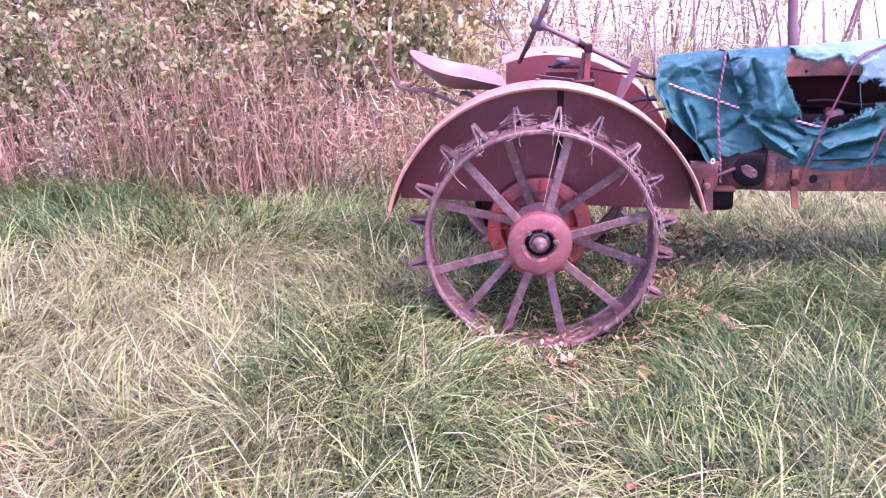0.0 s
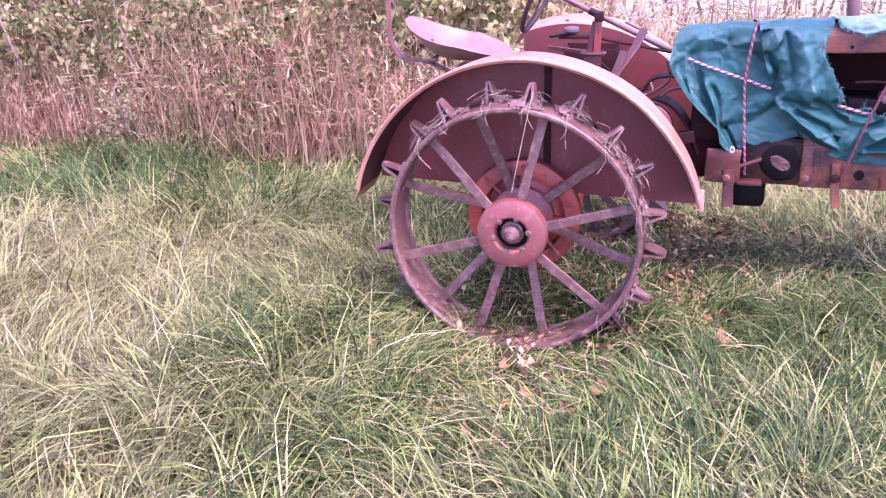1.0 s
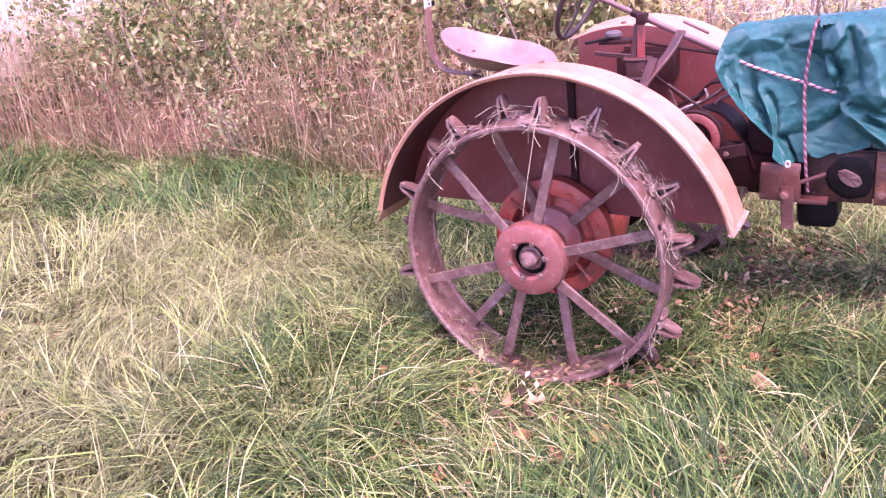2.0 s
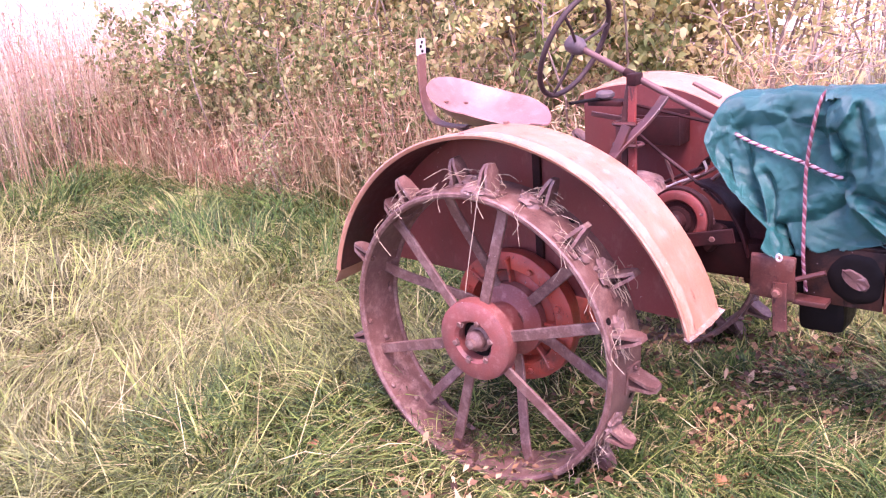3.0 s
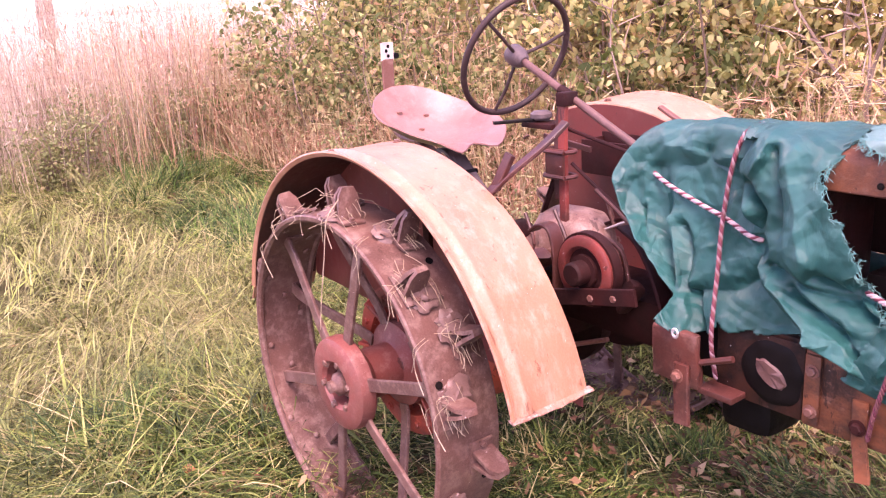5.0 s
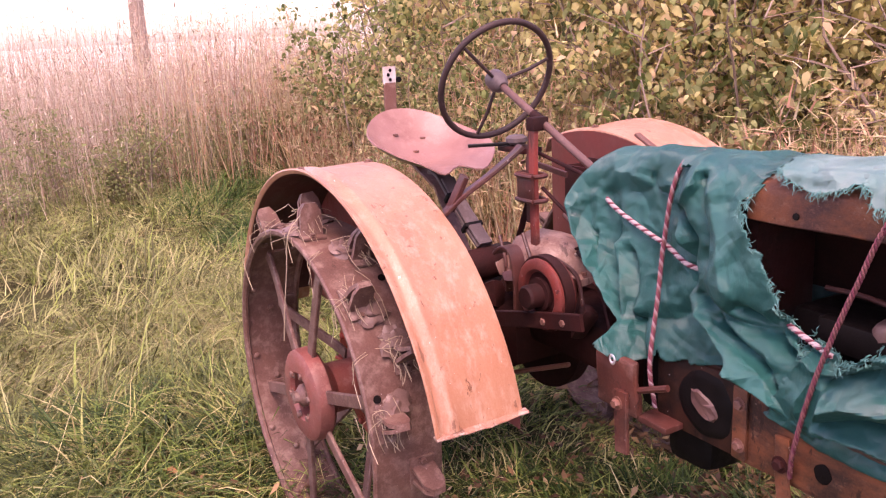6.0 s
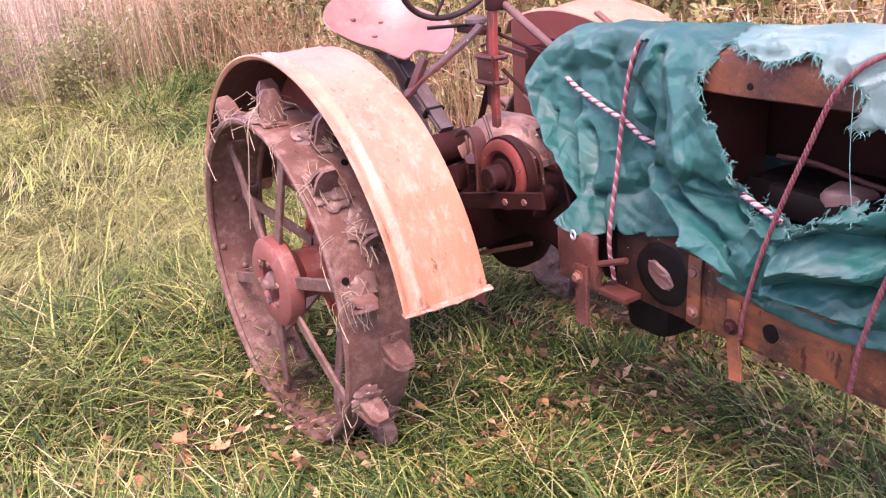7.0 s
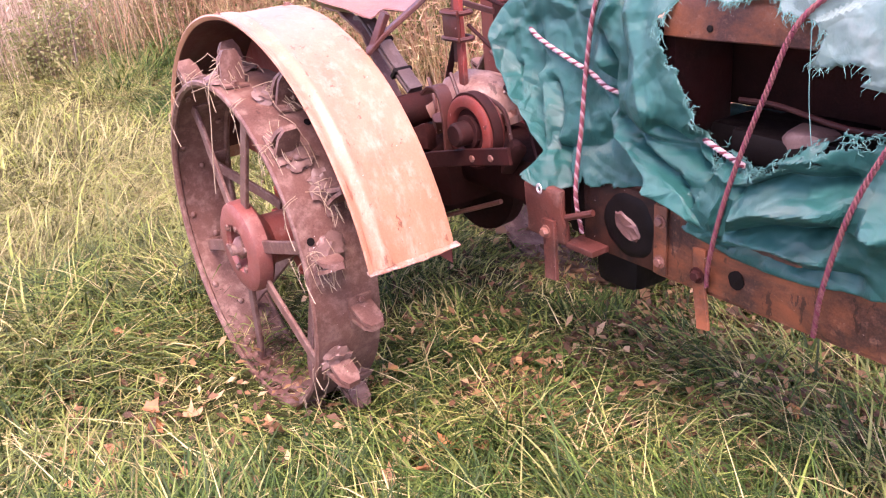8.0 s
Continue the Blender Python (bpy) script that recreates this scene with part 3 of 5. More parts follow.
    lip = strap(smooth_path([(p.x + 0.006, Y(y0 - 0.002), p.z - 0.001), (p.x + 0.010, Y((y0 + y1) / 2), p.z - 0.005), (p.x + 0.007, Y(y1 + 0.006), p.z - 0.002)], 8), 0.022, 0.007, (1, 0, -0.25))
    part("front_lip", jitter(lip, 0.003, 45), LIPPAINT, fender, "turned-out lip with chipped white paint")
    q = rim_pt(arcs[-1], FR + 0.004)
    part("tail", strap([(q.x + 0.003, Y((y0 + y1) / 2), q.z), (q.x - 0.028, Y((y0 + y1) / 2), q.z - 0.055)], y1 - y0, 0.005), FENDER_TOP, fender)
    b0 = None
    for a, y in ((96, 0.10), (93, 0.31), (130, 0.31)):
        pp = rim_pt(radians(a), FR + 0.009)
        m = pose(pp.x, Y(y), pp.z, 0, -a, 0) @ pose(0, 0, 0, 0, 0, 90)
        if b0 is None:
            b0 = part("fender_bolt", bolt_mesh(0.010, 0.008), BROWN, fender)
            b0.matrix_basis = m
        else:
            share(b0, m)
    return fender


build_fender(1)
build_fender(-1)


def build_chassis():
    # axle trumpets and brake backing behind both wheels
    for s in (1, -1):
        def Y(y):
            return y if s == 1 else 2 * MID - y
        prof = [(0.06, 0.272), (0.120, 0.274), (0.150, 0.290), (0.175, 0.300), (0.188, 0.250), (0.232, 0.246), (0.252, 0.256), (0.255, 0.300), (0.240, 0.333), (0.165, 0.350), (0.15, 0.42), (0.17, 0.50), (0.215, 0.56), (0.22, 0.62), (0.1, 0.64)]
        # far housing in near-black: the shade beneath is put into its colour
        h = part("axle_housing", jitter(lathe([(r, Y(y)) for r, y in prof], 40), 0.004, 8), CAST if s == 1 else MAROON, tractor, "orange-red axle housing with flaking paint" if s == 1 else "axle housing darkened for the far side's shade")
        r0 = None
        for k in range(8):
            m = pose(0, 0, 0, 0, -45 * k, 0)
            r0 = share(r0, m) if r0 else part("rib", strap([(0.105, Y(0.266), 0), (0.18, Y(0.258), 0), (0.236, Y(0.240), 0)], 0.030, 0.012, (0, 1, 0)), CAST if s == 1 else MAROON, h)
            r0.matrix_basis = m
        b0 = None
        for k in range(8):
            a = radians(45 * k + 20)
            m = pose(0.212 * math.cos(a), Y(0.248), 0.212 * math.sin(a), 0, 0, 0 if s == 1 else 180)
            if b0 is None:
                b0 = part("housing_bolt", bolt_mesh(0.012, 0.012), CAST if s == 1 else DARKRED, h)
                b0.matrix_basis = m
            else:
                share(b0, m)
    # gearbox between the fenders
    gb = part("gearbox", jitter(box(-0.30, 0.0, 0.60, 0.96, -0.13, 0.20, 0.05), 0.006, 7), MAROON, tractor, "dark red gearbox casting")
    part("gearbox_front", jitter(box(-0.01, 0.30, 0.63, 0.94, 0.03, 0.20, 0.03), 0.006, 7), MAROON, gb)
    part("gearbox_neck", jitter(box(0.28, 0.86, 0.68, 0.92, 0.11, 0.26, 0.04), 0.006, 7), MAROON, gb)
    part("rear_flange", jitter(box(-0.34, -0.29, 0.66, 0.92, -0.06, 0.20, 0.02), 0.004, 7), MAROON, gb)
    # rounded gearbox cover with bolts
    dome = lathe([(0.155, 0.0), (0.155, 0.02), (0.135, 0.03), (0.128, 0.075), (0.105, 0.115), (0.06, 0.135), (0.01, 0.14)], 32)
    bmesh.ops.transform(dome, matrix=pose(0.20, 0.84, 0.285, 90) @ Matrix.Diagonal((1.15, 1.05, 0.92, 1)), verts=dome.verts)
    cover = part("gearbox_cover", jitter(dome, 0.008, 12), DUSTY, tractor, "dusty brown rounded gearbox cover")
    b0 = None
    for k in range(8):
        a = radians(45 * k + 10)
        m = pose(0.20 + 0.164 * math.cos(a), 0.84 + 0.132 * math.sin(a), 0.310, -90)
        b0 = share(b0, m) if b0 else part("cover_bolt", bolt_mesh(0.011, 0.014), BROWN, cover)
        b0.matrix_basis = m
    # pivot casting behind the cover
    part("pivot_casting", jitter(lathe([(0.02, 0.66), (0.05, 0.66), (0.055, 0.69), (0.052, 0.88), (0.03, 0.9)], 20), 0.030, 18), DARKRED, tractor).matrix_basis = pose(-0.08, 0, 0.275)
    # brake drum with band on the near side, and its shaft end
    drum = part("brake_drum", lathe([(0.02, 0.612), (0.062, 0.612), (0.068, 0.585), (0.076, 0.578), (0.098, 0.578), (0.106, 0.584), (0.106, 0.632), (0.10, 0.64), (0.03, 0.64)], 40), DRUM, tractor, "red brake drum with flaking paint")
    drum.matrix_basis = pose(0.495, 0, 0.340)
    part("brake_shaft", lathe([(0.005, 0.53), (0.03, 0.53), (0.036, 0.537), (0.036, 0.576), (0.05, 0.578), (0.05, 0.59)], 24), DARKRED, drum, "dark shaft end")
    part("brake_band", lathe([(0.108, 0.592), (0.114, 0.592), (0.114, 0.624), (0.108, 0.624)], 40), DARKRED, drum)
    # step rail along the body
    r = part("step_rail", strap([(0.17, 0.60, 0.235), (0.26, 0.57, 0.205), (0.345, 0.555, 0.232), (0.52, 0.555, 0.275), (0.70, 0.57, 0.312)], 0.050, 0.012, (0, 0, 1)), DARKRED, tractor, "dark red flat bar")
    for x, z in ((0.55, 0.278), (0.63, 0.294)):
        part("rail_bolt", bolt_mesh(), BROWN, r).matrix_basis = pose(x, 0.553 + 0.083 * max(0, x - 0.52), z)
    part("bent_lever", strap(smooth_path([(0.27, 0.60, 0.42), (0.31, 0.60, 0.445), (0.355, 0.60, 0.435), (0.375, 0.60, 0.36), (0.375, 0.60, 0.24)], 5), 0.05, 0.011), OXIDE, tractor, "bent brown lever plate")
    part("pull_rod", tube([(-0.1, 0.70, -0.16), (0.48, 0.70, 0.085)], 0.008, 8), BROWN, tractor)
    # castings, links and brackets crowded round the drum
    part("clutch_guard", jitter(strap(smooth_path([(0.52, 0.80, 0.44), (0.60, 0.78, 0.40), (0.68, 0.76, 0.30), (0.72, 0.75, 0.20)], 4), 0.17, 0.012), 0.006, 11), DARKRED, tractor, "sloping dark red guard plate")
    for x, y, z, sx, sy, sz, mt in ((0.30, 0.77, 0.335, 0.05, 0.06, 0.05, DUSTY), (0.12, 0.74, 0.315, 0.07, 0.05, 0.06, DUSTY), (0.22, 0.675, 0.30, 0.06, 0.05, 0.05, OXIDE),
                                    (0.14, 0.66, 0.24, 0.05, 0.06, 0.08, DARKRED), (0.55, 0.655, 0.36, 0.04, 0.03, 0.06, OXIDE), (0.60, 0.66, 0.27, 0.05, 0.04, 0.10, DARKRED), (0.36, 0.73, 0.33, 0.035, 0.10, 0.035, GREYSTEEL)):
        lump = jitter(block((sx, sy, sz), Matrix.Identity(4), 0.014), 0.012, 24)
        ob = part("cast_boss", lump, mt, tractor)
        ob.matrix_basis = pose(x, y, z, 20 * math.sin(x * 40), 25 * math.cos(x * 31), 40 * math.sin(x * 17))
    for pts in (((0.10, 0.72, 0.42), (0.16, 0.70, 0.33), (0.13, 0.69, 0.24)), ((0.34, 0.80, 0.52), (0.44, 0.82, 0.44), (0.56, 0.83, 0.34)), ((0.26, 0.70, 0.46), (0.33, 0.68, 0.38), (0.36, 0.67, 0.30)), ((0.50, 0.64, 0.44), (0.57, 0.66, 0.40), (0.60, 0.66, 0.31))):
        part("link_rod", tube(smooth_path(pts, 4), 0.0065, 8), OXIDE, tractor)
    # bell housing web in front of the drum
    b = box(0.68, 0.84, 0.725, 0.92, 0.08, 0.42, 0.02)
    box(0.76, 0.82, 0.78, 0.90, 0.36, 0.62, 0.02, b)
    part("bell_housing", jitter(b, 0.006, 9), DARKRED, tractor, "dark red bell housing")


build_chassis()


def build_controls():
    # column and wheel
    hubp, low = Vector((-0.020, 0.812, 0.886)), Vector((0.64, 0.786, 0.580))
    d = (low - hubp).normalized()
    col = part("steering_column", tube([hubp - d * 0.02, hubp + d * 0.2, hubp.lerp(low, 0.925)], 0.0125, 12), COLUMN, tractor, "straight brown steering rod")
    part("column_collar", tube([hubp + d * 0.235, hubp + d * 0.285], 0.017, 12), DARKRED, col)
    turn = d.to_track_quat("Y", "Z").to_matrix().to_4x4()
    at = Matrix.Translation(hubp) @ turn
    R = 0.212
    ring = [Vector((R * math.cos(2 * math.pi * k / 48), 0, R * math.sin(2 * math.pi * k / 48))) for k in range(48)]
    bm = bmesh.new()
    loops = []
    for k, p in enumerate(ring):
        a = 2 * math.pi * k / 48
        out = Vector((math.cos(a), 0, math.sin(a)))
        rr = 0.0108 + 0.0010 * math.sin(3 * a * 8)
        loops.append([bm.verts.new(p + rr * (math.cos(q) * out + math.sin(q) * Vector((0, 1, 0)))) for q in [2 * math.pi * j / 10 for j in range(10)]])
    rings(bm, loops, wrap=True)
    sw = part("steering_wheel", bm, STEERMAT, tractor, "dark worn steering wheel with three thin spokes")
    sw.matrix_basis = at
    part("wheel_hub", jitter(lathe([(0.012, -0.035), (0.026, -0.034), (0.034, -0.022), (0.036, 0.012), (0.028, 0.03), (0.018, 0.045)], 20), 0.002, 30), GREYSTEEL, sw, "chipped grey hub")
    for a in (40, 160, 280):
        a = radians(a)
        part("wheel_spoke", tube([(0.03 * math.cos(a), 0.008, 0.03 * math.sin(a)), (0.12 * math.cos(a), 0.012, 0.12 * math.sin(a)), (R * math.cos(a), 0.0, R * math.sin(a))], 0.006, 8), STEERMAT, sw)
    # post: two flat bars clamped together, with braces
    PY = 0.768
    post = part("column_post", strap([(0.240, PY - 0.004, 0.24), (0.238, PY - 0.004, 0.62), (0.242, PY - 0.002, 0.755)], 0.030, 0.018, (1, 0, 0)), POSTMAT, tractor, "worn red upright bar")
    part("second_bar", strap([(0.203, PY + 0.006, 0.44), (0.207, PY + 0.006, 0.64), (0.225, PY + 0.006, 0.742)], 0.026, 0.016, (1, 0, 0)), OXIDE, post)
    part("brace", strap([(0.09, PY + 0.03, 0.34), (0.20, PY + 0.02, 0.56)], 0.024, 0.010, (0, 1, 0)), DARKRED, post)
    part("back_brace", strap([(0.40, PY + 0.10, 0.40), (0.25, PY + 0.02, 0.56)], 0.014, 0.008, (0, 1, 0)), DARKRED, post)
    for z in (0.52, 0.60):
        u = [(0.266, PY - 0.028, z), (0.266, PY + 0.024, z), (0.178, PY + 0.024, z), (0.178, PY - 0.028, z), (0.266, PY - 0.028, z)]
        part("clamp", tube(smooth_path(u, 4), 0.0078, 8), OXIDE, post, "clamp round both bars")
    part("clamp_plate", box(0.182, 0.262, PY - 0.030, PY - 0.020, 0.515, 0.61, 0.003), OXIDE, post)
    part("top_clamp", box(0.222, 0.262, PY - 0.018, PY + 0.044, 0.742, 0.785, 0.006), DARKRED, post)
    # hand lever with its boss and shelf
    q = part("throttle_quadrant", lathe([(0.004, -0.012), (0.028, -0.012), (0.036, -0.004), (0.036, 0.008), (0.026, 0.016), (0.004, 0.018)], 20), GREYSTEEL, tractor, "grey lever boss")
    q.matrix_basis = pose(0.115, 0.79, 0.70, 90)
    part("throttle_lever", strap([(0.045, 0.645, 0.690), (0.115, 0.785, 0.690)], 0.022, 0.010, (1, 0, 0)), BLACKOIL_SHADE, tractor, "black hand lever")
    part("lever_shelf", box(0.06, 0.20, 0.75, 0.83, 0.664, 0.682, 0.004), DARKRED, tractor)
    part("control_rod", tube([(0.20, 0.80, 0.67), (0.62, 0.775, 0.60)], 0.0065, 8), DARKRED, tractor, "thin control rod")
    # brake lever: bent flat bar with a worn pale edge, and a stub beside it
    part("brake_lever", strap(smooth_path([(0.458, 0.560, 0.738), (0.450, 0.535, 0.715), (0.43, 0.475, 0.668), (0.385, 0.40, 0.605), (0.355, 0.36, 0.56)], 4), 0.036, 0.013, (1, 0.2, 0.4)), OXIDE, tractor, "bent flat lever with worn edge")
    part("lever_stub", strap([(0.362, 0.375, 0.57), (0.394, 0.408, 0.665)], 0.034, 0.017, (1, 0, 0.2)), OXIDE, tractor)
    # pedal rods ahead of the drum
    for k, pts in enumerate((((0.40, 0.85, 0.36), (0.56, 0.85, 0.46), (0.55, 0.85, 0.56)), ((0.33, 0.86, 0.45), (0.37, 0.86, 0.35)), ((0.50, 0.80, 0.36), (0.57, 0.80, 0.43), (0.66, 0.80, 0.45)))):
        part("pedal_rod", tube(smooth_path(pts, 5), 0.0075, 8), BROWN, tractor, "pale worn pedal rod")
    part("pedal_plate", strap(smooth_path([(0.44, 0.92, 0.40), (0.50, 0.92, 0.47), (0.62, 0.92, 0.48)], 4), 0.10, 0.010), DARKRED, tractor)
    # seat: pressed pan with raised back and rolled rim
    bm = bmesh.new()
    cx, cz = -0.410, 0.562
    loops = []
    for i in range(13):
        t = i / 12
        loop = []
        for k in range(56):
            a = 2 * math.pi * k / 56
            c, s = math.cos(a), math.sin(a)
            rx = 0.262 * (1 - 0.24 * math.exp(-(s / 0.28) ** 2)) if c > 0 else 0.27
            ry = 0.238 + 0.008 * math.cos(2 * a)
            x, y = t * rx * c, t * ry * s
            back = max(0.0, -c) ** 1.3
            z = 0.065 * t ** 2.0 + 0.125 * back * t ** 2.4 - 0.055 * (max(0, c) ** 1.5) * t ** 2.2 + 0.034 * abs(s) ** 3 * t ** 2 / (1 + math.exp(-5 * (c + 0.45)))
            z += 0.012 * max(0, c) * math.cos(s * 9) * t ** 3 - 0.03 * x
            loop.append(bm.verts.new((cx + x, 0.765 + y, cz + z)))
        loops.append(loop)
    for i in range(12):
        for k in range(56):
            bm.faces.new((loops[i][k], loops[i][(k + 1) % 56], loops[i + 1][(k + 1) % 56], loops[i + 1][k]))
    bmesh.ops.remove_doubles(bm, verts=bm.verts, dist=1e-5)
    bmesh.ops.solidify(bm, geom=bm.faces[:], thickness=0.005)
    seat = part("seat", bm, SEATMAT, tractor, "bleached pink pressed-steel pan seat")
    h0 = None
    for x, y in ((-0.58, 0.06), (-0.60, -0.05), (-0.53, 0.0), (-0.52, 0.10)):
        t2 = min(1.0, abs(x - cx) / 0.255)
        z = cz + 0.065 * t2 ** 2.0 + 0.125 * t2 ** 2.4 - 0.03 * (x - cx) + 0.0035
        m = pose(x, 0.765 + y, z, -90 + 0, 0, 0) @ pose(0, 0, 0, 0, 0, 0)
        h0 = share(h0, m) if h0 else part("seat_rivet", lathe([(0.012, 0.004), (0.012, -0.002), (0.004, -0.004)], 10), BROWN, seat)
        h0.matrix_basis = m
    # leaf spring under it
    sp = smooth_path([(-0.42, MID - 0.01, 0.535), (-0.36, MID - 0.01, 0.525), (-0.22, MID - 0.01, 0.40), (-0.09, MID - 0.01, 0.30)], 5)
    spring = part("seat_spring", strap(sp, 0.062, 0.014), GREYSTEEL, tractor, "grey leaf spring")
    part("spring_leaf", strap([p + Vector((0.012, 0, 0.012)) for p in sp[6:]], 0.056, 0.010), GREYSTEEL, spring)
    for i in (8, 12):
        part("spring_band", block((0.018, 0.075, 0.045), Matrix.Translation(sp[i]) @ pose(0, 0, 0, 0, 45, 0), 0.003), BLACKOIL_SHADE, spring)
    # curved flat bar that rises behind the seat
    bar = smooth_path([(-0.55, MID + 0.01, 0.55), (-0.66, MID + 0.01, 0.548), (-0.74, MID + 0.01, 0.572), (-0.785, MID + 0.01, 0.65), (-0.79, MID + 0.01, 0.78), (-0.785, MID + 0.01, 0.86)], 5)
    rb = part("rear_bar", strap(bar, 0.055, 0.010), BROWN, tractor, "curved flat bar rising behind the seat")
    part("bar_tip", strap([(-0.786, MID + 0.01, 0.855), (-0.782, MID + 0.01, 0.925)], 0.058, 0.011), WHITETIP, rb, "chalky white painted tip with holes")
    # holes in the tip: black discs that stand for their dark
    for z in (0.872, 0.892, 0.910):
        part("tip_hole", lathe([(0.0075, 0.0), (0.007, -0.0012), (0.001, -0.0012)], 10), BLACKOIL_SHADE, rb).matrix_basis = pose(-0.7775, MID + 0.01 + 0.008 * math.sin(z * 90), z, 0, 0, 90)
    part("bar_support", strap([(-0.60, MID + 0.01, 0.545), (-0.42, MID + 0.01, 0.47), (-0.25, MID + 0.01, 0.24)], 0.05, 0.012), BROWN, rb)
    part("bar_pin", tube([(-0.815, MID + 0.05, 0.87), (-0.775, MID + 0.05, 0.87)], 0.012, 10), BLACKOIL_SHADE, rb)
    # thin worn rods before the far fender
    part("foot_rod", strap([(0.321, 0.85, 0.336), (0.40, 0.85, 0.374), (0.491, 0.85, 0.410), (0.494, 0.85, 0.430), (0.483, 0.85, 0.456)], 0.012, 0.008, (0, 1, 0)), WHITETIP, tractor, "thin pale worn rod")
    part("foot_plate", strap([(0.30, 0.90, 0.345), (0.47, 0.90, 0.425)], 0.09, 0.010, (0, 1, 0)), DARKRED, tractor, "dark sloping foot plate")
    part("link_bar", strap([(-0.02, 0.93, 0.60), (0.20, 0.93, 0.575)], 0.020, 0.010, (0, 0, 1)), OXIDE, tractor, "flat bar behind the post")
    part("latch_bar", strap([(0.33, 1.12, 0.70), (0.44, 1.12, 0.645)], 0.024, 0.012, (0, 1, 0)), BROWN, tractor, "short bar on the far fender")
    # open tool box on the far fender
    b = box(0.04, 0.30, 1.05, 1.06, 0.46, 0.575, 0.002)
    box(0.04, 0.30, 1.155, 1.165, 0.46, 0.590, 0.002, b)
    box(0.04, 0.05, 1.06, 1.155, 0.46, 0.575, 0.002, b)
    box(0.29, 0.30, 1.06, 1.155, 0.46, 0.575, 0.002, b)
    box(0.05, 0.29, 1.06, 1.155, 0.46, 0.47, 0.002, b)
    jitter(b, 0.006, 12)
    part("tool_box", b, DARKRED, tractor, "open rusty tool box on the fender")


moved(build_controls, 0.0, 0.036)


def build_front():
    for s in (1, -1):
        def Y(y):
            return y if s == 1 else 2 * MID - y
        # channel rail with flanges
        b = box(1.12, 2.45, min(Y(0.645), Y(0.657)), max(Y(0.645), Y(0.657)), 0.095, 0.285, 0.004)
        box(1.12, 2.45, min(Y(0.650), Y(0.70)), max(Y(0.650), Y(0.70)), 0.283, 0.295, 0.003, b)
        box(1.12, 2.45, min(Y(0.650), Y(0.70)), max(Y(0.650), Y(0.70)), 0.085, 0.097, 0.003, b)
        rail = part("frame_rail", jitter(b, 0.003, 5), RAIL, tractor, "orange painted steel frame rail with oil stains")
        if s == 1:
            e = box(0.875, 1.119, 0.645, 0.657, 0.090, 0.287, 0.004)
            box(0.875, 1.119, 0.650, 0.70, 0.285, 0.297, 0.003, e)
            part("rail_end", jitter(e, 0.004, 7), OILY, rail, "oil-blackened end of the rail with remains of orange")
            part("rail_strap", box(1.125, 1.165, 0.634, 0.644, 0.095, 0.275, 0.003), RAIL, rail)
            for z in (0.235, 0.13):
                part("rail_bolt", bolt_mesh(0.012, 0.011), BROWN, rail).matrix_basis = pose(1.145, 0.634, z)
            st = part("hanging_strap", strap([(1.262, 0.636, 0.20), (1.266, 0.636, 0.10), (1.282, 0.634, 0.012), (1.284, 0.632, 0.0)], 0.036, 0.010, (1, 0, 0)), RAIL, rail, "flat strap hanging below the rail")
            part("strap_bolt", bolt_mesh(0.014, 0.014), DARKRED, st).matrix_basis = pose(1.263, 0.630, 0.135)
            # black disc on the rail, painted for the dark inside a ragged hole
            part("rail_hole", jitter(lathe([(0.022, 0.0), (0.022, -0.001), (0.004, -0.0015)], 14), 0.004, 60), BLACKOIL_SHADE, rail, "ragged black disc for a dark hole").matrix_basis = pose(1.358, 0.6445, 0.150)
    # flywheel cover: black oval face with a rusty patch, sump below it
    cov = part("clutch_cover", jitter(lathe([(0.01, 0.6385), (0.060, 0.6385), (0.076, 0.640), (0.086, 0.646), (0.088, 0.668), (0.088, 0.70), (0.085, 0.80)], 48), 0.005, 22), BLACKOIL_SHADE, tractor, "black oily round cover")
    cov.matrix_basis = pose(1.035, 0, 0.190)
    part("worn_patch", jitter(lathe([(0.036, 0.6390), (0.033, 0.6325), (0.004, 0.6325)], 24), 0.007, 55), COLUMN, cov, "bare rusty patch").matrix_basis = pose(0.0, 0, 0.0, 0, 35, 0) @ Matrix.Diagonal((1.35, 1, 0.75, 1))
    b = box(0.84, 1.0, 0.715, 0.90, -0.05, 0.15, 0.035)
    bmesh.ops.subdivide_edges(b, edges=b.edges[:], cuts=2, use_grid_fill=True)
    part("oil_sump", jitter(b, 0.012, 9), BLACKOIL_SHADE, tractor, "black oily sump")
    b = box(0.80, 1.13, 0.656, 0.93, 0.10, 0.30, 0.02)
    part("clutch_casing", jitter(b, 0.006, 9), BLACKOIL_SHADE, tractor, "dark oily casing ahead of the gearbox")
    # side bracket with its leg
    b = box(0.725, 0.870, 0.572, 0.596, 0.105, 0.255, 0.010)
    bmesh.ops.subdivide_edges(b, edges=b.edges[:], cuts=2, use_grid_fill=True)
    br = part("side_bracket", jitter(b, 0.012, 11), BRACKET, tractor, "rust-red side bracket")
    part("bracket_leg", strap([(0.822, 0.569, 0.17), (0.826, 0.567, 0.07), (0.832, 0.563, 0.0)], 0.046, 0.014, (1, 0, 0)), BRACKET, br)
    part("bracket_shelf", box(0.86, 0.965, 0.585, 0.655, 0.095, 0.112, 0.003), OXIDE, br)
    part("bracket_rod", tube([(0.85, 0.585, 0.175), (0.955, 0.60, 0.215)], 0.009, 8), OXIDE, br)
    part("bracket_bolt", bolt_mesh(0.013, 0.016), BROWN, br).matrix_basis = pose(0.815, 0.562, 0.135)
